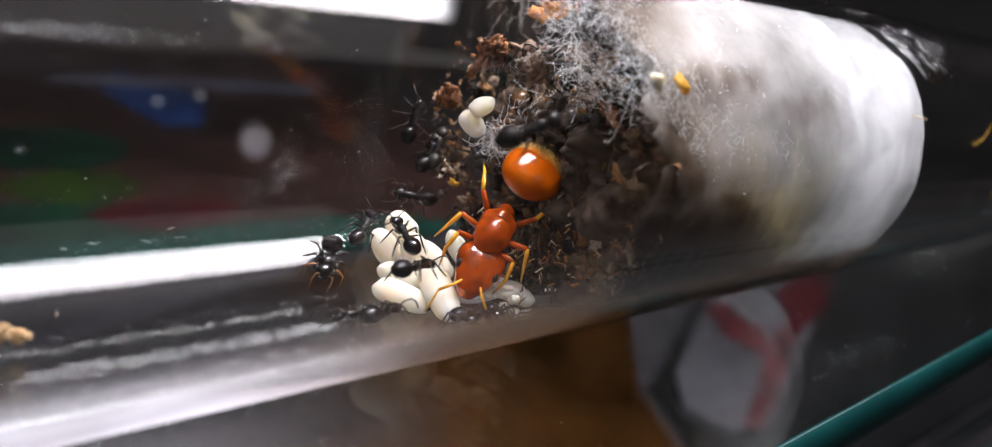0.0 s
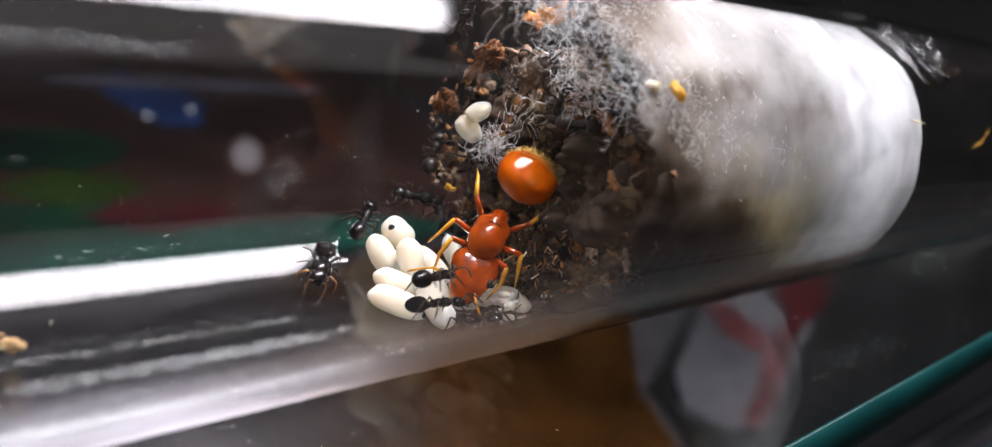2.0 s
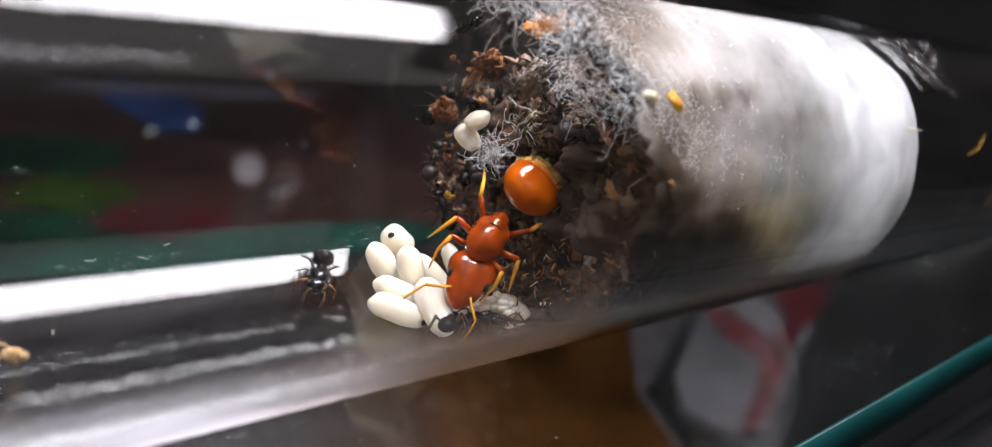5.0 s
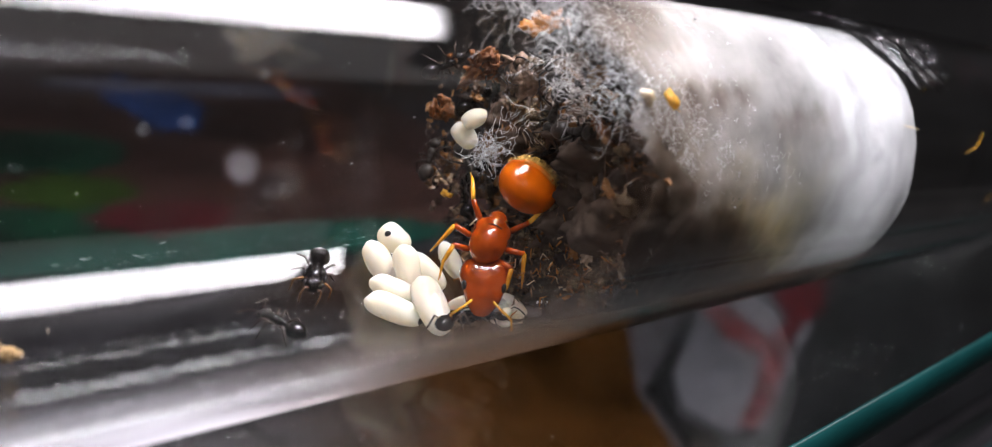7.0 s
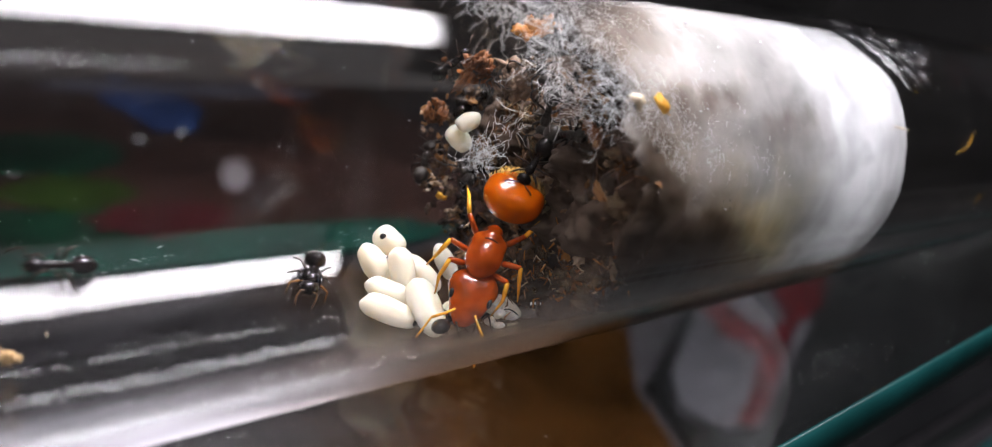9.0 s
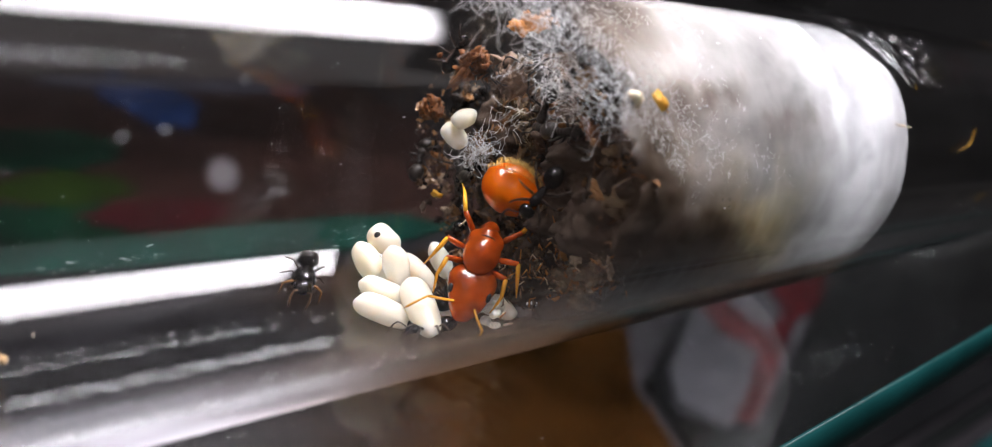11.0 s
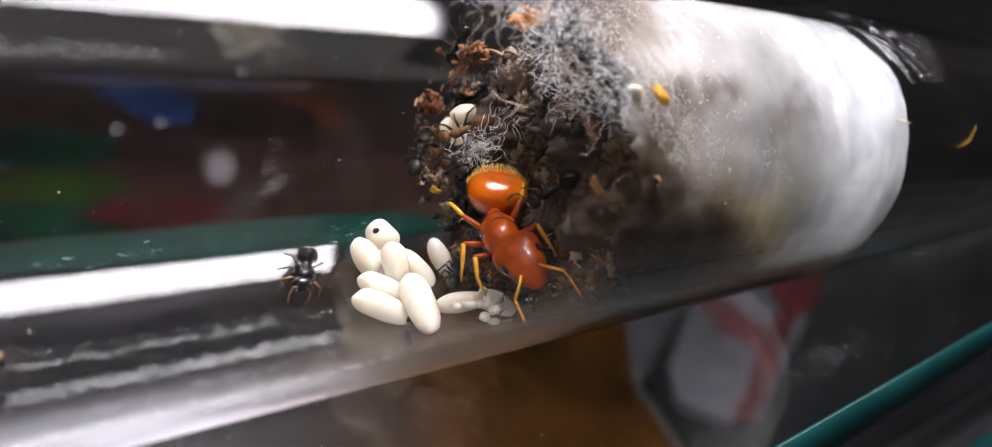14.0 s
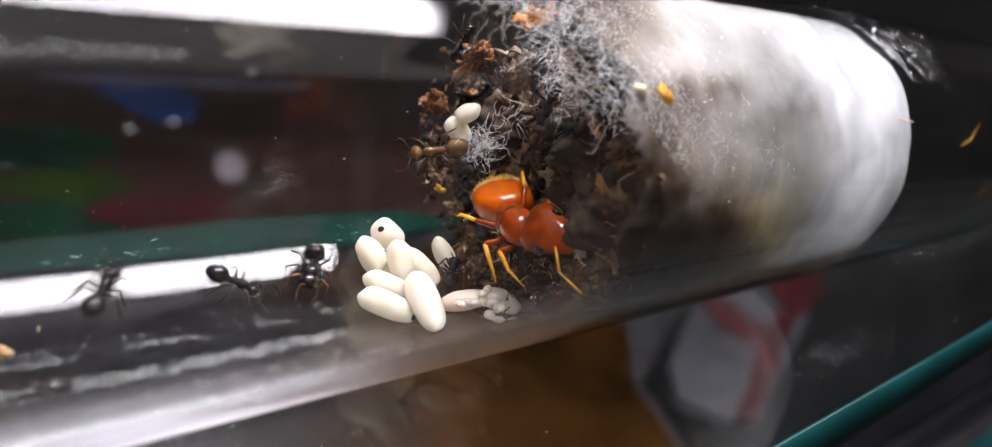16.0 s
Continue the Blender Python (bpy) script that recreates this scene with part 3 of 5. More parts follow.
def build_tube():
    bm = bmesh.new()
    lathe(bm, [(x, RO) for x in (-68, -20, 30, 80, 118)] + [(x, RI) for x in (118, 80, 30, -20, -68)], 720)
    tube_ob = tagged(part("test_tube", bm, M_GLASS), "clear glass test tube lying on the glass shelf", "test tube")
    bm = bmesh.new()
    prof = [(118.01, RO), (120, RO)] + [(120 + RO * math.sin(a), RO * math.cos(a)) for a in (0.3, 0.6, 0.9, 1.2, 1.4)] + [(130, 0)]
    prof += [(129.2, 0)] + [(120 + RI * math.sin(a), RI * math.cos(a)) for a in (1.4, 1.2, 0.9, 0.6, 0.3)] + [(120, RI), (118.01, RI)]
    lathe(bm, prof, 120)
    part("rounded_end", bm, M_GLASS, tube_ob).visible_shadow = False
    bm = bmesh.new()
    lathe(bm, [(-70.4, RI + 0.1), (-70.6, 9.7), (-70.4, RO + 0.3), (-69.8, RO + 0.5), (-69.0, RO + 0.3), (-68.01, RO), (-68.01, RI)], 120)
    part("rim", bm, M_GLASS, tube_ob, "rolled glass rim").visible_shadow = False
    tube_ob.visible_shadow = False
    bm = bmesh.new()
    r = RI - 0.02
    lathe(bm, [(45, 0), (45, r)] + [(x, r) for x in (45.3, 85, 118)] + [(119 + r * math.sin(a), r * math.cos(a)) for a in (0.4, 0.8, 1.2)] + [(119 + r, 0)], 360, close=False)
    w = tagged(part("water", bm, M_WATER), "clear water filling the closed end of the tube", "water")
    w.visible_shadow = False
    # films low on the near wall, within and without: moisture and painted lamp reflection; grime before the plug
    smear("moisture_haze", M_FILM, RI - 0.03, -16.0, 37.0, 195, 256, 0.34, "milky brownish moisture inside the glass with painted reflection haze")
    smear("outer_haze_film", M_OUTERFILM, RO + 0.02, -16.0, 54.0, 199, 252, 0.24, "milky haze film outside the glass, pale where it paints the lamp's reflection")
    smear("grime_smear", M_GRIME, RI - 0.05, 22.0, 37.0, 140, 228, 0.45, "brown translucent grime on the glass before the plug")
    smear("water_spot", M_FILM, RI - 0.04, 7.95, 9.10, 152.4, 159.6, 0.5, "round dried grey water spot on the glass", 3.0)
    # bubbles trapped at the top of the water
    for x, phi, turn, sx, sy, sz in ((56.0, 104, 60, 3.8, 1.4, 1.0), (59.2, 109, 62, 3.0, 1.1, 0.9), (61.4, 116, 25, 1.9, 0.8, 0.7), (53.0, 96, 55, 2.2, 0.7, 0.5), (64.4, 106, 10, 2.0, 0.7, 0.5),
                                     (67.8, 102, 5, 1.6, 0.5, 0.4), (51.6, 92, 50, 1.2, 0.4, 0.3), (71.0, 100, 0, 1.2, 0.35, 0.3), (58.4, 118, 40, 0.7, 0.45, 0.35), (74.5, 99, 0, 0.9, 0.3, 0.25)):
        bm = bmesh.new()
        egg(bm, (0, 0, 0), (sx, sy, sz), seg=40, rings=24, rough=0.9, seed=x, freq=3.2)
        b = tagged(part("air_bubble", bm, M_BUBBLE, at=wall_pose(x, phi, turn, sz + 0.06)), "flattened clear air bubble against the wet glass", "bubble", "bubbles in the water")
        b.visible_shadow = False


def front_x(y, z):
    """Where the plug's mouth lies: it slants back towards the far wall."""
    gap = min(1.0, max(0.0, (z - 3.2) / 1.2)) * min(1.0, max(0.0, (y + 2.5) / 2.0))
    return 28.3 + 0.34 * max(0.0, y + 6.5) + 0.10 * max(0.0, z) + 5.5 * gap - 0.8 * max(0.0, z - 3.0) * min(1.0, max(0.0, (0.5 - y) / 3.0))


def build_cotton():
    bm = bmesh.new()
    n, R, xe = 200, 9.12, 48.4
    rings = []
    for k in range(48):                      # mouth, from the middle outwards
        r = R * (k + 0.25) / 48
        rings.append([(None, r)] * n)
    for k in range(90):                      # side
        rings.append([(k / 89, R)] * n)
    for k in range(1, 24):                   # rounded wet end
        a = k / 24 * math.pi / 2
        rings.append([(1 + 0.62 * math.sin(a), R * math.cos(a) * (1 - 0.19 * min(1.0, 2.4 * math.sin(a)) ** 1.6) + 0.2 * math.sin(a))] * n)
    vs = []
    for ri, ring in enumerate(rings):
        row = []
        for k, (s, r) in enumerate(ring):
            a = 2 * math.pi * k / n
            y, z = r * math.cos(a), r * math.sin(a)
            fx = front_x(y, z)
            if s is None:
                x = fx + 2.2 * noise.fractal(Vector((y * 0.35, z * 0.35, 1.7)), 1.0, 2.0, 4) - 0.6 + 0.5 * noise.fractal(Vector((y * 1.9, z * 1.9, 4.2)), 0.6, 2.1, 6)
            else:
                x = fx + (xe - fx) * s
                d = noise.fractal(Vector((x * 0.22, y * 0.3, z * 0.3)), 1.0, 2.0, 4)
                k2 = 1 - 0.012 * abs(d) - 0.045 * (1 - min(1.0, s)) ** 2 * abs(noise.noise(Vector((x * 0.9, y * 0.9, z * 0.9)))) - 0.02 * max(0, 1 - s * 14)
                y, z = y * k2, z * k2
                if s > 1:
                    x += 0.5 * d
            row.append(bm.verts.new(Vector((x, y, z)) * MM))
        vs.append(row)
    for a, b in zip(vs, vs[1:]):
        for k in range(n):
            j = (k + 1) % n
            bm.faces.new((a[k], a[j], b[j], b[k]))
    bm.faces.new(vs[0])
    bm.faces.new(vs[-1])
    bmesh.ops.recalc_face_normals(bm, faces=bm.faces[:])
    tagged(part("cotton_plug", bm, M_COTTON), "white cotton wool plug, wet and grimy at its mouth", "cotton plug")

    rnd = random.Random(5)

    def strand(b, start, length, wild, radius, bias=(0, 0, 0)):
        p = Vector(start)
        d = Vector((rnd.uniform(-1, 1), rnd.uniform(-1, 1), rnd.uniform(-1, 1))).normalized()
        pts = [p.copy()]
        for k in range(9):
            d = (d + Vector((rnd.uniform(-1, 1), rnd.uniform(-1, 1), rnd.uniform(-1, 1))) * wild + Vector(bias) * 0.25).normalized()
            p = p + d * length / 9
            if math.hypot(p.y, p.z) > 9.05:
                p.yz = p.yz.normalized() * 9.05
            pts.append(p.copy())
        tube(b, pts, radius, 3)

    bm = bmesh.new()
    for k in range(4200):                    # frosty fuzz round the mouth and along the near side
        a = radians(rnd.uniform(98, 168))
        x0 = 34.5 - 1.3 * 9 * math.sin(a) + abs(rnd.gauss(0, 4.4)) - 1.3
        strand(bm, (x0, 9.0 * math.cos(a), 9.0 * math.sin(a)), rnd.uniform(0.15, 0.6), 0.9, rnd.choice((0.004, 0.005, 0.008)))
    for k in range(150):                     # long curls hanging before the hollow
        a = radians(rnd.uniform(96, 150))
        x0 = 34.2 - 1.3 * 9 * math.sin(a) - 1.0 + rnd.gauss(0, 0.5)
        r = 9.0 - abs(rnd.gauss(0, 0.7))
        strand(bm, (x0, r * math.cos(a), r * math.sin(a)), rnd.uniform(1.2, 3.2), 0.75, 0.011)
    tagged(part("cotton_fuzz", bm, M_FIBRE), "loose white cotton fibres standing off the plug", "fibres", kind="stuff")
    bm = bmesh.new()
    for k in range(130):                     # dirty threads across the mouth
        a, r = rnd.uniform(0, 2 * math.pi), 8.9 * math.sqrt(rnd.random())
        y, z = r * math.cos(a), r * math.sin(a)
        strand(bm, (front_x(y, z) - rnd.uniform(0.2, 2.2), y, z), rnd.uniform(1.0, 3.0), 0.6, 0.010)
    tagged(part("dirty_threads", bm, M_DIRTFIBRE), "grey dirty cotton threads across the plug's mouth", "fibres", kind="stuff")
    # pale tangles
    for c, count, size in (((27.4, 2.6, -0.8), 85, 0.9), ((26.6, -1.9, 5.7), 44, 1.5), ((26.4, -3.4, 4.6), 40, 1.4), ((27.0, -2.6, 7.2), 30, 1.0), ((27.8, 1.8, 1.2), 18, 1.0), ((28.2, -1.2, 4.0), 16, 1.3)):
        bm = bmesh.new()
        for k in range(count):
            strand(bm, (c[0] + rnd.gauss(0, 0.3), c[1] + rnd.gauss(0, size * 0.45), c[2] + rnd.gauss(0, size * 0.45)), rnd.uniform(0.8, 2.0), 0.8, 0.013)
        tagged(part("fibre_tangle", bm, M_FIBRE), "tangle of pale curled cotton fibres in the debris", "fibres")
    # droplets on the plug
    bm = bmesh.new()
    for k in range(40):
        a = radians(rnd.uniform(110, 175))
        egg(bm, (rnd.uniform(24.5, 34), 9.0 * math.cos(a), 9.0 * math.sin(a)), (rnd.uniform(0.06, 0.2),) * 3, seg=8, rings=6)
    for k in range(160):
        a = radians(rnd.gauss(152, 9))
        x0 = rnd.gauss(32.5, 1.8) + (152 - math.degrees(a)) * -0.10
        egg(bm, (x0, 9.1 * math.cos(a), 9.1 * math.sin(a)), (rnd.uniform(0.03, 0.09),) * 3, seg=6, rings=5)
    tagged(part("droplets", bm, M_WATER), "tiny water droplets on the glass beside the cotton", "droplets", kind="stuff")


# ---- debris the ants have heaped up before the plug ----
def crumb(bm, c, size, rnd, flat=0.5):
    t = Euler((rnd.uniform(0, 6.3), rnd.uniform(0, 6.3), rnd.uniform(0, 6.3))).to_matrix()
    egg(bm, c, (size * rnd.uniform(0.7, 1.4), size * rnd.uniform(0.5, 1.0), size * flat * rnd.uniform(0.5, 1.3)), t, seg=9, rings=7, rough=1.3, seed=rnd.uniform(0, 99), freq=2.1)


QUEEN_ROOM = [(27.1, -0.9, -1.2), (26.8, -1.3, -1.4), (27.0, -0.8, -1.4), (27.2, -0.3, -2.8), (26.1, -2.8, -2.8), (26.3, -4.9, -2.1)]


def trodden(p):
    """True where the queen's body keeps the heap pressed flat."""
    return any((Vector(p) - Vector(c)).length < 1.85 for c in QUEEN_ROOM)


def build_debris():
    rnd = random.Random(11)
    bm = bmesh.new()
    for k in range(1500):
        a, r = rnd.uniform(0, 2 * math.pi), 8.8 * math.sqrt(rnd.random())
        y, z = r * math.cos(a), r * math.sin(a)
        if (z > 3.6 and y > -2.0 and rnd.random() < 0.72) or (z > 4.0 and y < -3.6 and rnd.random() < 0.8):
            continue
        x = front_x(y, z) - abs(rnd.gauss(0, 0.9)) + 0.2
        if not trodden((x, y, z)) and not (y < -3.0 and rnd.random() < 0.75):
            crumb(bm, (x, y, z), rnd.choice((.10, .14, .2, .3, .45)), rnd, 0.4)
    for k in range(300):                     # along the far wall and floor
        phi = radians(rnd.uniform(-100, 12))
        rr = RI - rnd.uniform(0.15, 0.8)
        x = 29.0 + abs(rnd.gauss(0, 2.4)) - 2.0 * rnd.random()
        crumb(bm, (x, rr * math.cos(phi), rr * math.sin(phi)), rnd.choice((.1, .15, .25, .4)), rnd)
    tagged(part("debris_pile", bm, M_DEBRIS, smooth=False), "dark heap of ant remains, crumbs and dirt before the plug", "debris", kind="stuff")
    bm = bmesh.new()
    for k in range(420):                     # broken legs and feelers among the grit
        a, r = rnd.uniform(0, 2 * math.pi), 8.7 * math.sqrt(rnd.random())
        y, z = r * math.cos(a), r * math.sin(a)
        if z > 3.4 and rnd.random() < 0.85:
            continue
        p = Vector((front_x(y, z) - rnd.uniform(0.2, 1.6), y, z))
        d = Vector((rnd.uniform(-1, 1), rnd.uniform(-1, 1), rnd.uniform(-1, 1))).normalized() * rnd.uniform(0.25, 0.7)
        e = Vector((rnd.uniform(-1, 1), rnd.uniform(-1, 1), rnd.uniform(-1, 1))).normalized() * rnd.uniform(0.2, 0.6)
        if trodden(p):
            continue
        w = rnd.uniform(0.02, 0.06)
        tube(bm, [p, p + d, p + d + e], [w, w * 1.3, w * 0.5], 4)
    tagged(part("leg_fragments", bm, M_DEBRIS), "broken brown ant legs among the grit", "debris", kind="stuff")
    bm = bmesh.new()
    for k in range(3000):                    # short dark threads and dust matted over the mouth
        a, r = rnd.uniform(0, 2 * math.pi), 8.9 * math.sqrt(rnd.random())
        y, z = r * math.cos(a), r * math.sin(a)
        if z > 4.5:
            continue
        p = Vector((front_x(y, z) - rnd.uniform(-0.9, 0.9), y, z))
        if k % 3 == 0:
            crumb(bm, p, rnd.uniform(.04, .16), rnd, 0.7)
            continue
        d = Vector((rnd.uniform(-.5, .2), rnd.uniform(-1, 1), rnd.uniform(-1, 1))).normalized() * rnd.uniform(0.3, 0.8)
        e = Vector((rnd.uniform(-.5, .2), rnd.uniform(-1, 1), rnd.uniform(-1, 1))).normalized() * rnd.uniform(0.2, 0.7)
        w = rnd.choice((.012, .018, .03))
        if math.hypot((p + d + e).y, (p + d + e).z) < 9.1:
            tube(bm, [p, p + d, p + d + e], [w, w, w * 0.6], 4)
    tagged(part("matted_threads", bm, M_MATTED), "short brown threads and grit matted over the plug's mouth", "debris", kind="stuff")
    bm = bmesh.new()
    for k in range(150):                     # glassy empty husks
        a, r = rnd.uniform(0, 2 * math.pi), 8.6 * math.sqrt(rnd.random())
        y, z = r * math.cos(a), r * math.sin(a)
        if z > 3.4:
            continue
        p = (front_x(y, z) - rnd.uniform(0.6, 1.6), y, z)
        if not trodden(p):
            crumb(bm, p, rnd.uniform(.2, .5), rnd, 0.8)
    for k in range(46):                      # a drift of them beside the queen
        p = (27.3 + rnd.gauss(0, .5), -6.3 + rnd.gauss(0, .8), -2.6 + rnd.gauss(0, 1.0))
        if math.hypot(p[1], p[2]) < 8.5 and not trodden(p):
            crumb(bm, p, rnd.uniform(.18, .42), rnd, 0.8)
    tagged(part("empty_husks", bm, M_SHELL), "glassy empty pupal husks in the debris", "husks", kind="stuff")

    bm = bmesh.new()
    for k in range(90):                      # clear beads of water on the heap
        a, r = rnd.uniform(0, 2 * math.pi), 8.5 * math.sqrt(rnd.random())
        y, z = r * math.cos(a), r * math.sin(a)
        if z > 4.5:
            continue
        p = (front_x(y, z) - rnd.uniform(0.5, 1.6), y, z)
        if not trodden(p):
            egg(bm, p, (rnd.choice((.08, .1, .14, .22)),) * 3, seg=12, rings=8)
    for k in range(14):
        egg(bm, (27.8 + rnd.gauss(0, .6), -6.6 + rnd.gauss(0, .6), -2.7 + rnd.gauss(0, .8)), (rnd.choice((.08, .12, .2)),) * 3, seg=12, rings=8)
    tagged(part("water_beads", bm, M_WATER), "tiny clear water beads clinging to the debris", "droplets", kind="stuff")
    bm = bmesh.new()
    for k in range(170):                     # amber leg scraps beneath the queen
        p = Vector((26.6 + rnd.gauss(0, .7), -3.0 + rnd.gauss(0, 1.9), -4.0 + rnd.gauss(0, 1.9)))
        if math.hypot(p.y, p.z) > 8.6:
            continue
        p.x = min(p.x, front_x(p.y, p.z) - 0.3)
        if trodden(p):
            continue
        d = Vector((rnd.uniform(-1, 1), rnd.uniform(-1, 1), rnd.uniform(-1, 1))).normalized() * rnd.uniform(0.2, 0.55)
        e = Vector((rnd.uniform(-1, 1), rnd.uniform(-1, 1), rnd.uniform(-1, 1))).normalized() * rnd.uniform(0.15, 0.5)
        tube(bm, [p, p + d, p + d + e], [.03, .05, .02], 4)
    for k in range(190):                     # more of them strewn over the dirt at her side
        y, z = -4.3 + rnd.gauss(0, 1.5), -3.2 + rnd.gauss(0, 1.6)
        p = Vector((front_x(y, z) - rnd.uniform(0.1, 1.2), y, z))
        if math.hypot(y, z) > 8.6:
            continue
        d = Vector((rnd.uniform(-1, 1), rnd.uniform(-1, 1), rnd.uniform(-1, 1))).normalized() * rnd.uniform(0.2, 0.6)
        e = Vector((rnd.uniform(-1, 1), rnd.uniform(-1, 1), rnd.uniform(-1, 1))).normalized() * rnd.uniform(0.15, 0.5)
        if k % 4 == 0:
            crumb(bm, p, rnd.uniform(.12, .34), rnd, 0.6)
        else:
            w = rnd.uniform(.03, .07)
            tube(bm, [p, p + d, p + d + e], [w, w * 1.3, w * .6], 5)
    for k in range(70):                      # a loose tuft of them beside her
        p = Vector((27.8 + rnd.gauss(0, .7), -6.6 + rnd.gauss(0, .7), -2.7 + rnd.gauss(0, .9)))
        if math.hypot(p.y, p.z) > 8.7 or trodden(p):
            continue
        d = Vector((rnd.uniform(-1, 1), rnd.uniform(-1, 1), rnd.uniform(-1, 1))).normalized() * rnd.uniform(0.2, 0.6)
        e = Vector((rnd.uniform(-1, 1), rnd.uniform(-1, 1), rnd.uniform(-1, 1))).normalized() * rnd.uniform(0.15, 0.5)
        tube(bm, [p, p + d, p + d + e], [.025, .045, .018], 5)
    tagged(part("leg_scraps", bm, M_SCRAP), "amber and brown leg scraps scattered under the queen", "debris", kind="stuff")

    def lumps(name, mat, pieces, label, category, flat=0.7):
        b = bmesh.new()
        for c, size, count, spread in pieces:
            for k in range(count):
                crumb(b, (c[0] + rnd.gauss(0, spread * 0.4), c[1] + rnd.gauss(0, spread), c[2] + rnd.gauss(0, spread)), size * rnd.uniform(0.6, 1.5), rnd, flat)
        return tagged(part(name, b, mat), label, category)

    # a star-shaped flake of husk near the roof of the tube
    b = bmesh.new()
    flat = Matrix((Vector((0.765, -0.596, 0.244)), Vector((0.075, 0.459, 0.885)), Vector((-0.64, -0.66, 0.40)))).transposed()
    for angle, reach, wide in ((100, .80, .30), (172, 1.00, .34), (218, .62, .30), (285, 1.05, .32), (20, .95, .36), (55, .65, .28), (330, .5, .25)):
        turn = flat @ Euler((0, 0, radians(angle))).to_matrix()
        egg(b, Vector((27.9, 1.75, 6.55)) + turn @ Vector((reach * .5, 0, 0)), (reach * .62, wide, .10), turn, seg=12, rings=9, rough=0.7, seed=angle, freq=2.6)
    for k in range(9):
        p = Vector((27.9, 1.75, 6.55)) + flat @ Vector((rnd.uniform(.3, 2.0), rnd.uniform(.0, .7), rnd.uniform(-.2, .2)))
        crumb(b, p, rnd.uniform(.14, .32), rnd, 0.5)
    tagged(part("husk_scrap", b, M_HUSK), "ragged star-shaped orange husk flake stuck in the fibres", "husk")
    lumps("rusty_crumbs", M_RUST, [((27.8, 5.7, 3.3), .36, 30, .30), ((27.8, 4.6, 3.55), .34, 22, .30), ((27.4, 7.4, 2.6), .14, 5, .5)], "cluster of rust-brown crumbs on the debris", "crumbs", 0.35)
    lumps("tan_wad", M_TAN, [((28.2, 3.4, 3.5), .36, 26, .36), ((28.3, 2.3, 3.7), .38, 26, .36), ((28.4, 1.2, 3.9), .34, 16, .36)], "tan chewed wad of cotton and husk", "wad")
    lumps("rusty_crumbs", M_RUST, [((27.0, 7.0, 0.0), .28, 8, .4)], "small heap of brown crumbs on the debris", "crumbs")
    lumps("rusty_crumbs", M_RUST, [((27.6, -4.4, 3.6), .3, 6, .4)], "brown crumbs caught in the cotton", "crumbs")
    for c, s, mat, label in (((28.5, -7.05, 5.55), .50, M_YELLOW, "yellow seed grain pressed against the glass"), ((26.9, -6.9, 5.75), .42, M_CREAM, "cream coloured grain pressed against the glass"),
                             ((27.2, 5.0, -4.7), .26, M_YELLOW, "small yellow grain in the debris")):
        b = bmesh.new()
        crumb(b, c, s, random.Random(c[0]), 0.7)
        tagged(part("grain", b, mat), label, "grain", "loose grains")
    # curved yellowish bits in the water and on the wet cotton
    for pts, r, label in ((((62.2, -8.2, 3.1), (64.3, -8.05, 3.5), (65.7, -7.6, 4.4)), 0.06, "curved yellow sliver floating in the water"),
                          (((51.6, -7.75, 4.9), (52.8, -7.8, 4.8), (54.0, -7.85, 4.7)), 0.09, "pale sliver lying on the wet cotton"),
                          (((69.2, -8.8, -0.8), (69.6, -8.85, -0.4), (70.4, -8.8, 0.0)), 0.06, "thin yellow sliver floating in the water")):
        b = bmesh.new()
        tube(b, pts, [r * 0.5, r, r * 0.3], 6)
        tagged(part("sliver", b, M_YELLOW if "yellow" in label else M_CREAM), label, "sliver", "slivers in the water")
    # crumbs of food towards the mouth of the tube
    b = bmesh.new()
    for dx, dy, dz, s in ((0, 0, 0, .42), (-.6, .3, .05, .45), (.4, -.3, .1, .25), (-1.1, .2, .1, .45), (-.3, -.3, .2, .3)):
        crumb(b, (4.1 + dx, 0.9 + dy, -8.55 + dz), s, rnd, 0.7)
    tagged(part("food_crumb", b, M_FOOD), "cream and brown food crumb on the tube's floor", "crumb")
    b = bmesh.new()
    crumb(b, (5.9, 2.35, -8.75), 0.12, rnd)
    tagged(part("grain", b, M_CREAM), "small cream coloured grain on the tube's floor", "grain", "loose grains")


# ---- brood ----
def pupa(a, b, width, spot=0, mat=None, label="cream white ant pupa in the brood pile"):
    a, b = Vector(a), Vector(b)
    c, d = (a + b) / 2 + Vector((-0.02, -0.12, -0.22)), b - a
    half, width = d.length / 2 * 1.24, width * 1.0
    at = free_pose(c, d, (-0.6, -0.6, 0.5))
    bm = bmesh.new()
    egg(bm, (0, 0, 0), (half, width / 2, width / 2), seg=24, rings=16, taper=0.08, rough=0.09, seed=c.x + c.y, freq=1.5, blunt=0.16)
    ob = tagged(part("pupa", bm, mat or M_PUPA, at=at), label, "ant pupa", "brood pile")
    if spot:
        bm = bmesh.new()
        if spot == 2:
            egg(bm, (-half * 0.38, 0, width * 0.468), (0.20, 0.20, 0.09), seg=14, rings=8)
        else:
            egg(bm, (half * 0.92, 0, width * 0.13), (0.15, 0.25, 0.25), seg=14, rings=10)
        part("dark_spot", bm, M_SPOT, ob, "black spot at its end")
    return ob


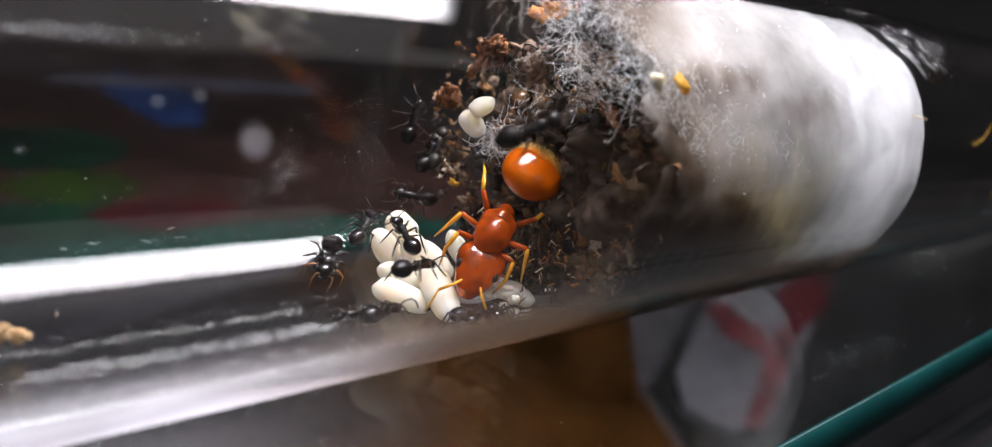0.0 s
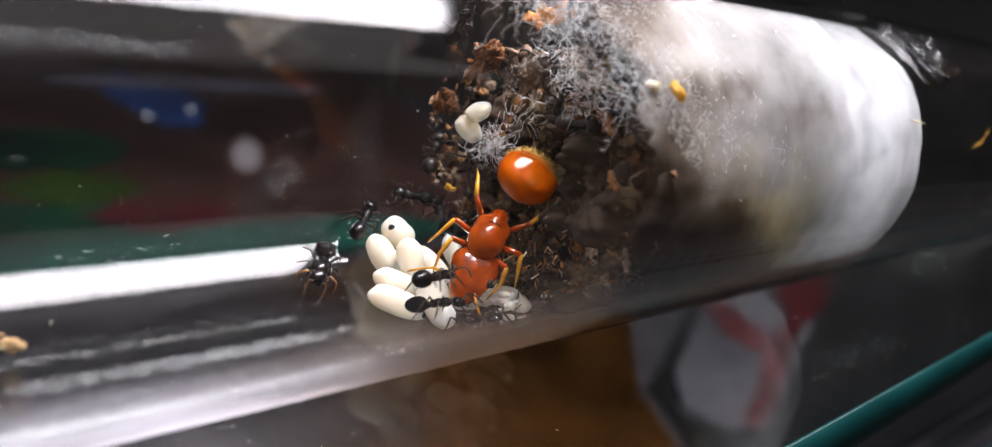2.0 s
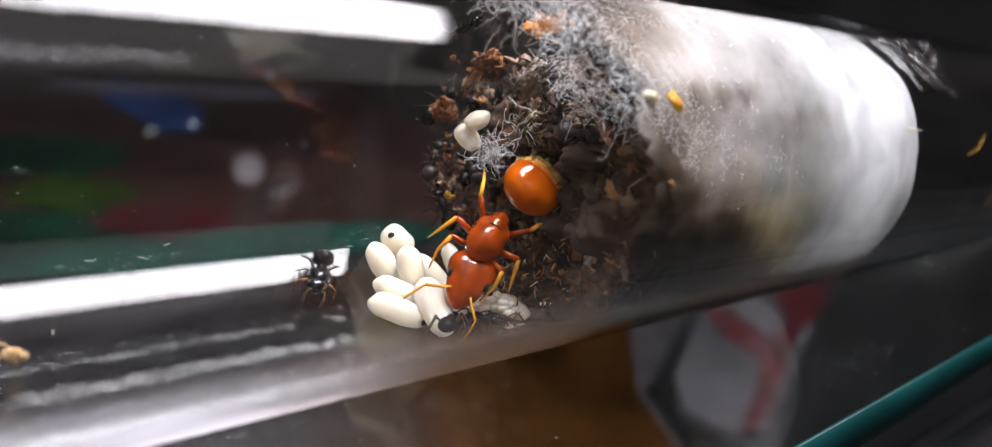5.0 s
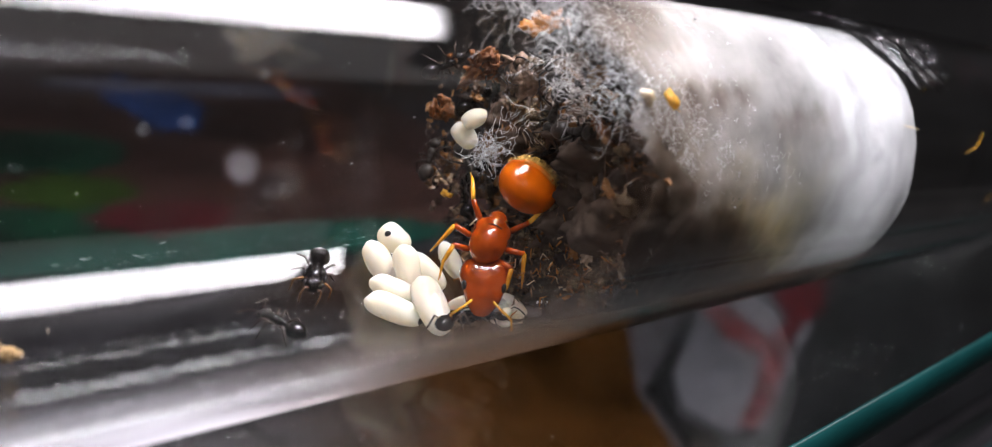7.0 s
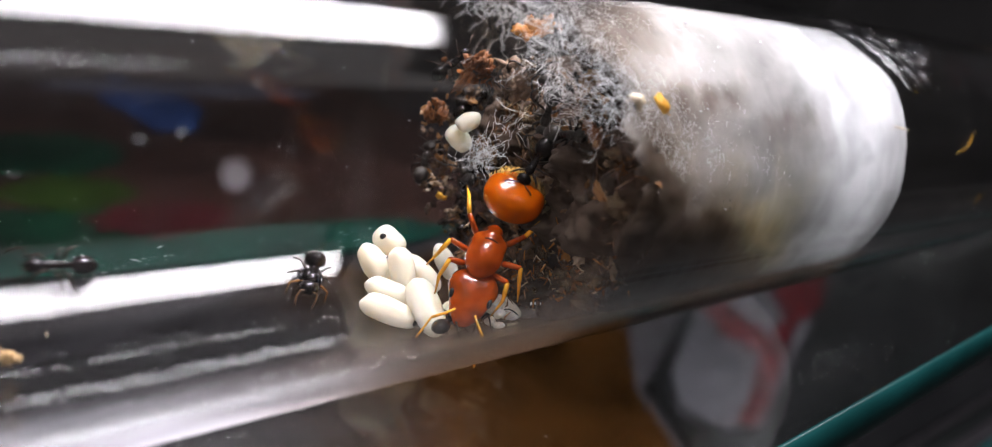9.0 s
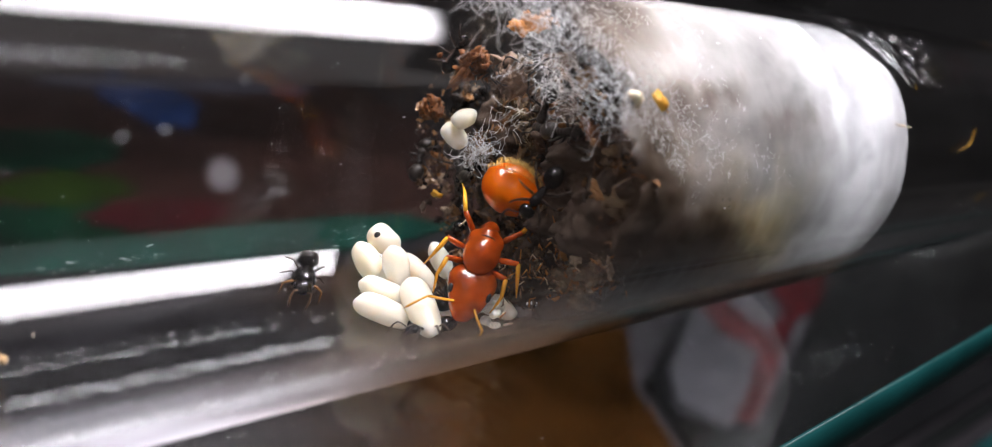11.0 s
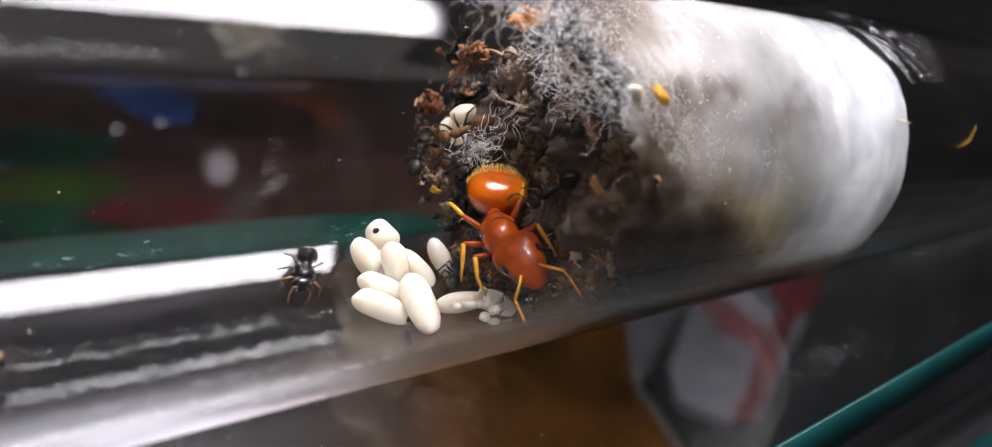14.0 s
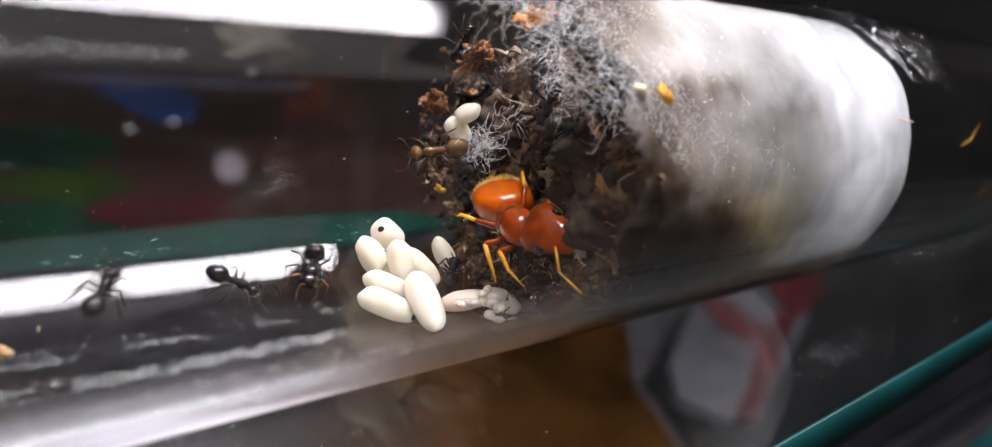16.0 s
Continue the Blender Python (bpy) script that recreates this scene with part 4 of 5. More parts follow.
def build_brood():
    pupa([22.77, 4.37, -6.19], [23.65, 3.11, -6.81], 1.56, 2, label="cream white ant pupa with a black spot topping the pile")
    pupa([21.76, 3.79, -6.81], [22.39, 2.29, -8.21], 1.46, 0)
    pupa([22.69, 2.06, -6.12], [22.84, 0.89, -7.77], 1.44, 0)
    pupa([20.27, 0.51, -8.14], [21.88, -1.68, -8.37], 1.51, 1, label="cream white ant pupa with a black tip lying lowest")
    pupa([22.94, 0.07, -7.29], [21.96, -3.52, -7.71], 1.68, 0)
    pupa([23.75, 2.47, -7.12], [24.84, 0.74, -8.15], 1.41, 0)
    pupa([21.08, 1.67, -7.81], [22.64, -0.06, -8.11], 1.28, 0)
    pupa([26.46, 3.3, -7.07], [26.98, 1.9, -8.48], 1.15, 0)
    pupa([22.46, 2.67, -7.88], [23.37, 1.1, -8.46], 1.47, 0)
    pupa([22.57, 0.42, -8.56], [23.65, -0.32, -8.53], 1.44, 0)
    pupa([24.54, -1.01, -8.58], [26.38, -1.91, -7.85], 1.31, 0, mat=M_LARVA, label="translucent pale ant larva beside the pupae")
    pupa([26.89, -1.58, -7.81], [27.39, -3.52, -7.91], 1.26, 0, mat=M_LARVA, label="translucent pale ant larva beside the pupae")
    pupa([27.74, -3.06, -8.1], [29.34, -4.25, -7.47], 0.83, 0, mat=M_GREYLARVA, label="translucent pale ant larva beside the pupae")
    pupa([26.88, 4.67, 0.3], [27.74, 4.3, 1.06], 1.10, 0, label="cream white pupa resting on the debris heap")
    pupa([27.02, 5.47, -0.17], [27.59, 4.4, -0.98], 1.27, 0, label="cream white pupa resting on the debris heap")
    # a cluster of glassy eggs and a ringed larva
    bm = bmesh.new()
    rnd = random.Random(3)
    for k in range(24):
        egg(bm, (25.6 + rnd.gauss(0, .5), -3.3 + rnd.gauss(0, .55), -7.35 + rnd.gauss(0, .28)), (.36, .25, .25), Euler((0, rnd.uniform(-.5, .5), rnd.uniform(0, 3))).to_matrix(), seg=10, rings=7)
    ridge = bmesh.new()
    for c in ((27.35, -4.27, -6.71), (27.57, -4.36, -6.65), (27.3, -4.88, -6.28), (27.95, -4.59, -6.49), (28.48, -4.41, -6.62)):
        egg(ridge, c, (.04, .07, .12), seg=8, rings=6)
    tagged(part("larva_ridges", ridge, M_RIDGE), "white ridges of a ringed larva on the glass", "ant larva")
    tagged(part("egg_cluster", bm, M_LARVA), "cluster of glassy whitish ant eggs beside the pupae", "ant eggs")


# ---- ants ----
def limb(parent, name, hip, points, radii, mat, n=6):
    bm = bmesh.new()
    tube(bm, [Vector(p) - Vector(hip) for p in points], radii, n)
    return part(name, bm, mat, parent, at=Matrix.Translation(Vector(hip) * MM))


def build_worker(mat=None, leg_mat=None, size=1.0, stout=1.03, reach=1.12):
    mat, leg_mat = mat or M_BLACK, leg_mat or M_BROWNLEG
    ant = new("worker_ant")
    ant.empty_display_size = 0.001
    bm = bmesh.new()                                   # mesosoma: three fused humps
    egg(bm, (0.42, 0, .72), (.40, .27, .27), seg=14, rings=9)
    egg(bm, (0.08, 0, .74), (.30, .21, .23), seg=14, rings=9)
    egg(bm, (-.22, 0, .68), (.30, .20, .23), seg=14, rings=9)
    egg(bm, (0.80, 0, .72), (.12, .10, .10), seg=8, rings=6)
    part("thorax", bm, mat, ant)
    bm = bmesh.new()
    egg(bm, (-.53, 0, .62), (.10, .13, .22), seg=10, rings=7)
    tube(bm, [(-.4, 0, .58), (-.7, 0, .58)], .07, 6)
    part("petiole", bm, mat, ant)
    bm = bmesh.new()                                   # gaster with stepped plates
    egg(bm, (-1.20, 0, .68), (.68, .49, .47), seg=20, rings=16, taper=-0.12)
    for x, r in ((-.92, .445), (-1.25, .475), (-1.52, .40)):
        egg(bm, (x, 0, .68), (.17, r + .004, r - .016), seg=20, rings=8)
    part("gaster", bm, mat, ant, "glossy black rear body")
    bm = bmesh.new()
    egg(bm, (1.20, 0, .70), (.42, .40, .27), Euler((0, radians(18), 0)).to_matrix(), seg=16, rings=12, taper=0.14)
    head = part("head", bm, mat, ant)
    for s in (-1, 1):
        bm = bmesh.new()
        egg(bm, (1.16, s * .345, .78), (.10, .06, .09), seg=8, rings=6)
        part("eye", bm, M_SPOT, head)
        bm = bmesh.new()
        tube(bm, [(1.52, s * .14, .56), (1.68, s * .12, .47), (1.74, s * .02, .43)], [.07, .05, .02], 6)
        part("mandible", bm, leg_mat, head)
        bm = bmesh.new()
        tube(bm, [(1.42, s * .14, .80), (1.60, s * .42, 1.00), (1.72, s * .66, 1.06), (1.95, s * .74, .92), (2.25, s * .70, .66), (2.48, s * .62, .45)], [.035, .04, .045, .045, .055, .03], 6)
        part("antenna", bm, leg_mat, head)
        for hip, knee, ankle, foot in (((.50, s * .16, .55), (.85, s * .52, .92), (1.15, s * .74, .35), (1.42, s * .84, .03)),
                                       ((.18, s * .16, .52), (.20, s * .68, .95), (.12, s * .95, .35), (.02, s * 1.18, .03)),
                                       ((-.12, s * .16, .50), (-.55, s * .62, .98), (-.95, s * .85, .40), (-1.30, s * 1.02, .03))):
            mid = [(hip[k] + knee[k]) / 2 for k in range(3)]
            limb(ant, "leg", hip, [hip, mid, knee, ankle, foot], [.06, .085, .058, .05, .024], leg_mat)
    for ob in ant.children_recursive:                  # scaled to the length workers show in the camera's view
        broad = reach if ob.name.startswith("leg") or ob.name.startswith("antenna") else stout
        ob.data.transform(Matrix.Diagonal((0.84 * size, 0.94 * broad * size, 0.94 * size, 1)))
        ob.location = ob.location * Vector((0.84, 0.94, 0.94)) * size
    return ant


def build_squat():
    """A worker head down with drawn-in waist, tan legs spread beside its head, shaped to fit the camera's view."""
    ant = new("worker_ant")
    ant.empty_display_size = 0.001
    bm = bmesh.new()
    egg(bm, (-.72, 0, .62), (.40, .47, .42), seg=22, rings=16)
    for x, r in ((-.86, .43), (-.62, .455)):
        egg(bm, (x, 0, .62), (.16, r + .03, r - .02), seg=22, rings=10)
    part("gaster", bm, M_BLACK, ant, "glossy black rear body")
    bm = bmesh.new()
    egg(bm, (-.22, 0, .56), (.16, .20, .24), seg=12, rings=8)
    part("petiole", bm, M_BLACK, ant)
    bm = bmesh.new()
    egg(bm, (.22, 0, .60), (.50, .36, .36), seg=20, rings=14, taper=-0.15)
    for side in (-1, 1):
        tube(bm, [(-.16, side * .16, .80), (.22, side * .20, .94), (.56, side * .24, .84)], [.05, .07, .05], 6)
        tube(bm, [(-.20, side * .30, .60), (.25, side * .46, .58), (.70, side * .44, .50)], [.06, .10, .06], 8)
    part("thorax", bm, M_BLACK, ant)
    bm = bmesh.new()
    egg(bm, (.78, 0, .58), (.36, .42, .32), seg=18, rings=12, taper=0.15)
    head = part("head", bm, M_BLACK, ant)
    for side in (-1, 1):
        bm = bmesh.new()
        egg(bm, (.76, side * .37, .66), (.09, .06, .09), seg=8, rings=6)
        part("eye", bm, M_SPOT, head)
        bm = bmesh.new()
        tube(bm, [(1.00, side * .12, .62), (1.14, side * .36, .76), (1.30, side * .42, .45), (1.55, side * .36, .12)], [.03, .035, .04, .02], 6)
        part("antenna", bm, M_TANLEG, head)
        for hip, pts, mat in (((.40, side * .22, .42), [(.60, side * .56, .60), (.68, side * .84, .46), (1.02, side * .88, .05)], M_TANBRIGHT),
                              ((.12, side * .20, .40), [(.10, side * .62, .66), (-.02, side * .82, .30), (-.10, side * 1.0, .03)], M_BROWNLEG),
                              ((-.10, side * .18, .40), [(-.42, side * .60, .72), (-.75, side * .78, .35), (-1.00, side * .92, .03)], M_BROWNLEG)):
            limb(ant, "leg", hip, [hip] + pts, [.05, .065, .045, .02], mat)
    for ob in ant.children_recursive:
        ob.data.transform(Matrix.Diagonal((1.34, 1.2, 1.2, 1)))
        ob.location = ob.location * Vector((1.34, 1.2, 1.2))
    return ant


def stride(ant, start, stop, step=0.1, swing=17.0):
    """Swings an ant's legs in two alternating sets of three while it runs."""
    legs = [c for c in ant.children if c.name.startswith("leg")]
    for k, leg in enumerate(legs):
        home = leg.matrix_basis.copy()
        phase = 0.0 if k in (0, 2, 4) else math.pi
        rows = [(0.0, home)] if start > 0.05 else []
        t, n = start, 0
        while t <= min(stop, 16.0) + 1e-6:
            a = swing * math.sin(n * math.pi * 0.55 + phase)
            rows.append((t, home @ pose(0, 0, 0, 0, 0, a)))
            t, n = t + step, n + 1
        if stop < 15.8:
            rows += [(t + 0.1, home), (16.0, home)]
        elif rows[-1][0] < 15.99:
            rows.append((16.0, home))
        walk(leg, rows)


def fuse(ob):
    """Melts the overlapping lobes of a body part into one smooth skin."""
    mod = ob.modifiers.new("skin", "REMESH")
    mod.mode, mod.voxel_size, mod.use_smooth_shade = "VOXEL", 0.0001, True
    mod = ob.modifiers.new("smooth", "SMOOTH")
    mod.factor, mod.iterations = 0.5, 10
    return ob


def build_queen():
    queen = new("queen_ant")
    queen.scale = (1, 1, 1)
    bm = bmesh.new()
    egg(bm, (0.28, 0, .02), (1.10, .92, .92), seg=28, rings=18, taper=0.06)
    egg(bm, (-.72, 0, .20), (.40, .60, .52), seg=20, rings=12)
    egg(bm, (-1.08, 0, -.02), (.50, .50, .52), seg=18, rings=12)
    for side in (-1, 1):
        egg(bm, (-.35, side * .52, -.15), (.70, .42, .60), seg=18, rings=12)
    egg(bm, (1.05, 0, -.25), (.45, .45, .38), seg=16, rings=10)
    bmesh.ops.scale(bm, vec=(1.06, 1.08, 1.05), verts=bm.verts[:])
    fuse(part("thorax", bm, M_AMBERHEAD, queen, "glossy amber thorax"))
    bm = bmesh.new()
    tube(bm, [(-.45, -.35, .72), (-.5, 0, .80), (-.45, .35, .72)], .035, 6)
    part("scutellum_ridge", bm, M_SPOT, queen, "dark seam across the thorax")
    bm = bmesh.new()
    egg(bm, (-1.45, 0, -.15), (.22, .42, .5), seg=14, rings=9)
    part("petiole", bm, M_AMBER, queen)
    bm = bmesh.new()                                   # four overlapping plates, each with a raised hind rim
    prof = [(1.50, 0.0)]
    for x0, x1, shrink in ((1.49, -.50, 1.0), (-.52, -.98, .945), (-1.00, -1.30, .89), (-1.32, -1.48, .84)):
        for k in range(15):
            x = x0 + (x1 - x0) * k / 14
            u = (x - .02) / 1.54
            r = 1.64 * max(0.003, 1 - abs(u) ** (2.3 if u < 0 else 2.0)) ** 0.5 * shrink * (1 + 0.025 * (k / 14) ** 8)
            prof.append((x, r))
    lathe(bm, prof + [(-1.53, 0.0)], 56, close=False)
    bmesh.ops.scale(bm, vec=(.92, 1, .70), verts=bm.verts[:])
    for v in bm.verts:                                 # a broad, flattish back
        v.co.z *= 1.12 - 0.30 * (v.co.z / (1.22 * MM)) ** 2
    gaster = part("gaster", bm, M_AMBER, queen, "large glossy amber abdomen with plated segments")
    bm = bmesh.new()
    rnd = random.Random(2)
    for x, r, count, length in ((-.46, 1.55, 130, .26), (-.90, 1.18, 120, .38), (-1.20, .76, 70, .38), (-1.34, .36, 30, .34)):
        for k in range(count):
            a = 2 * math.pi * k / count + rnd.uniform(-.03, .03)
            p = Vector((x + .03, r * math.cos(a), r * math.sin(a) * .70))
            out = Vector((0, math.cos(a), math.sin(a) * .8)) * rnd.uniform(.3, .55) + Vector((-.8, 0, 0))
            q = p + out * length * .55
            tube(bm, [p, q, q + (out + Vector((-.3, 0, 0))) * length * .5], [.017, .013, .005], 4)
    part("hair_fringe", bm, M_HAIR, gaster, "fringe of golden hairs")
    bm = bmesh.new()
    for side in (-1, 1):                               # heart-shaped: two lobes behind, narrow before
        egg(bm, (-.42, side * .40, 0), (.74, .70, .70), Euler((0, 0, side * -.25)).to_matrix(), seg=26, rings=16)
        egg(bm, (.30, side * .26, -.04), (.86, .56, .58), Euler((0, 0, side * -.22)).to_matrix(), seg=26, rings=16)
    egg(bm, (.0, 0, .06), (1.14, .93, .70), seg=28, rings=18, taper=0.16)
    egg(bm, (.90, 0, -.18), (.40, .50, .34), seg=18, rings=10)
    bmesh.ops.scale(bm, vec=(1.30, 1.20, 1.04), verts=bm.verts[:])
    head = fuse(part("head", bm, M_AMBERHEAD, queen, "reddish amber head"))
    for s in (-1, 1):
        bm = bmesh.new()
        egg(bm, (.06, s * .98, .34), (.28, .15, .23), seg=12, rings=8)
        part("eye", bm, M_SPOT, head, "small black eye")
        bm = bmesh.new()
        tube(bm, [(.95, s * .42, -.25), (1.30, s * .40, -.35), (1.48, s * .12, -.38)], [.17, .13, .05], 8)
        part("mandible", bm, M_AMBERHEAD, head)
        bm = bmesh.new()
        tube(bm, [(.62, s * .34, .34), (1.15, s * .95, .55), (1.55, s * 1.62, .52)], [.07, .075, .08], 8)
        scape = part("antenna", bm, M_AMBERLEG, head)
        bm = bmesh.new()
        pts = [Vector((1.55, s * 1.62, .52)).lerp(Vector((2.75, s * 2.05, -.05)), k / 8) + Vector((0, 0, .12 * math.sin(k / 8 * 3))) for k in range(9)]
        tube(bm, pts, [.05, .055, .055, .06, .06, .065, .065, .06, .03], 8)
        part("antenna_tip", bm, M_AMBERLEG, scape)
        for hip, knee, ankle, foot in (((.75, s * .55, -.55), (1.20, s * 1.55, .35), (2.05, s * 1.72, -.20), (2.85, s * 1.55, -.95)),
                                       ((.05, s * .55, -.65), (.15, s * 1.90, .25), (.90, s * 2.25, -.50), (1.45, s * 2.55, -1.20)),
                                       ((-.65, s * .5, -.6), (-1.55, s * 1.55, .35), (-2.55, s * 1.95, .30), (-3.30, s * 2.25, -.35))):
            mid = [(hip[k] * .55 + knee[k] * .45) for k in range(3)]
            leg = limb(queen, "leg", hip, [hip, mid, knee], [.12, .18, .13], M_AMBERHEAD, 10)
            bm = bmesh.new()
            low = [Vector(knee), Vector(knee).lerp(Vector(ankle), .5), Vector(ankle), Vector(ankle).lerp(Vector(foot), .5), Vector(foot)]
            tube(bm, [p - Vector(hip) for p in low], [.12, .125, .095, .065, .035], 8)
            part("shin", bm, M_AMBERLEG, leg)
    feelers = [c for c in head.children if c.name.startswith("antenna")]
    return queen, gaster, head, feelers


def build_dust():
    rnd = random.Random(21)
    bm = bmesh.new()
    for k in range(280):
        phi = radians(rnd.uniform(-125, 175))
        x = rnd.uniform(4, 40)
        s = rnd.choice((.012, .015, .02, .025, .045))
        egg(bm, (x, (RI - .03) * math.cos(phi), (RI - .03) * math.sin(phi)), (s * rnd.uniform(1, 3), s, s), Euler((0, 0, rnd.uniform(0, 3))).to_matrix(), seg=6, rings=4)
    for k in range(60):
        x, y = rnd.uniform(5, 80), rnd.uniform(-15, -2)
        s = rnd.choice((.02, .03, .04))
        egg(bm, (x, y, -9.98), (s * rnd.uniform(1, 3), s, s * .5), Euler((0, 0, rnd.uniform(0, 3))).to_matrix(), seg=6, rings=4)
    for k in range(60):                      # dried droplet marks above the floor of the tube
        x = rnd.uniform(6.0, 23.5)
        phi = radians(-54.6 + rnd.gauss(0, 1.6) + 1.5)
        s = rnd.choice((.02, .025, .03, .04, .07))
        egg(bm, (x, (RI - .02) * math.cos(phi), (RI - .02) * math.sin(phi)), (s * rnd.uniform(1, 3.5), s, s * .4), Euler((phi, 0, rnd.gauss(0, .3))).to_matrix(), seg=7, rings=4)
    tagged(part("dust_specks", bm, M_DUST), "fine white dust specks on the glass", "dust", kind="stuff")


build_setting()
build_tube()
build_cotton()
build_debris()
build_brood()
queen, queen_gaster, queen_head, queen_feelers = build_queen()
tagged(queen, "glossy amber queen ant crouching over her brood", "queen ant")
first = build_worker()
tagged(first, "shiny black worker ant walking in the tube", "worker ant", "worker ants")
workers = [first] + [copy_thing(first, Matrix()) for k in range(12)]
big = build_squat()
tagged(big, "large shiny black worker ant with tan legs standing still", "worker ant", "worker ants")
climber = copy_thing(first, Matrix())
climber["label"] = "black worker ant climbing over the queen's abdomen"
young = build_worker(M_CALLOW, M_TANLEG, 1.15)
tagged(young, "young translucent tan worker ant tending the upper pupae", "worker ant", "worker ants")
dead = build_worker(M_DEAD, M_DEAD)
tagged(dead, "dull dark worker ant half hidden in the debris", "worker ant", "ants in the debris")
DEBRIS_ANTS = [((27.5, 7.7, -3.5), (0.37, 0.37, 0.85)),
               ((28.0, 4.8, -2.6), (0.0, -0.88, -0.47)),
               ((28.0, 0.7, 5.1), (0.0, -0.63, -0.78)),
               ((28.0, 4.2, 3.5), (0.0, -0.98, 0.21)),
               ((28.0, -2.5, 2.4), (0.0, -0.95, 0.32)),
               ((28.5, -0.3, 2.7), (0.0, 0.01, -1.0)),
               ((27.6, -6.7, -2.1), (0.0, 0.04, 1.0)),
               ((27.4, -6.5, 0.6), (0.0, -0.04, -1.0))]
for k, (c, d) in enumerate(DEBRIS_ANTS):
    m = free_pose(c, d, (-0.8, -0.3, 0.4)) @ Matrix.Translation((0, 0, -0.6 * MM))
    if k == 0:
        dead.matrix_basis = m
    else:
        copy_thing(dead, m)
build_dust()


def run(ant, rows):
    """Rows of seconds, mm along the tube, degrees round it, heading and mm above the wall."""
    out = [(t, wall_pose(x, phi, head, lift)) for t, x, phi, head, lift in rows]
    if rows[-1][0] < 16:
        out.append((16.0, wall_pose(*rows[-1][1:])))
    walk(ant, out)


def climb(ant, rows):
    """Rows of seconds, then place and heading in mm, feet turned away from the viewer's side."""
    walk(ant, [(t, free_pose(v[0:3], v[3:6], (-0.60, -0.66, 0.46)) @ Matrix.Translation((0, 0, -0.6 * MM))) for t, *v in rows])


def queen_rows(rows):
    """Rows of seconds, then the middle of abdomen, thorax and head in mm."""
    toward, back = Vector((-0.60, -0.66, 0.46)), Vector((-0.22, -0.41, 0.885))
    body, rear, front = [], [], []
    for t, *v in rows:
        g, th, h = Vector(v[0:3]), Vector(v[3:6]), Vector(v[6:9])
        ahead = ((th - g).normalized() + (h - th).normalized() * 0.8).normalized()
        level = th - g                          # the abdomen is tilted to fit the view, centring the lamp's highlight
        late = min(1.0, max(0.0, (t - 9.0) / 2.5))   # later the tilt eases and it rolls slightly, set to fit the view
        level -= back * level.dot(back) * (0.85 - 0.5 * late)
        ahead -= back * ahead.dot(back) * 0.45
        face = h - th
        face -= back * face.dot(back) * 0.35
        m = free_pose(th, ahead, toward)
        gm = free_pose(g, level, toward) @ pose(0, 0, 0, -10 * late, 0, 0)
        hm = free_pose(h, face, toward)
        inv = m.inverted()
        body.append((t, m))
        rear.append((t, inv @ gm))
        front.append((t, inv @ hm))
    return body, rear, front


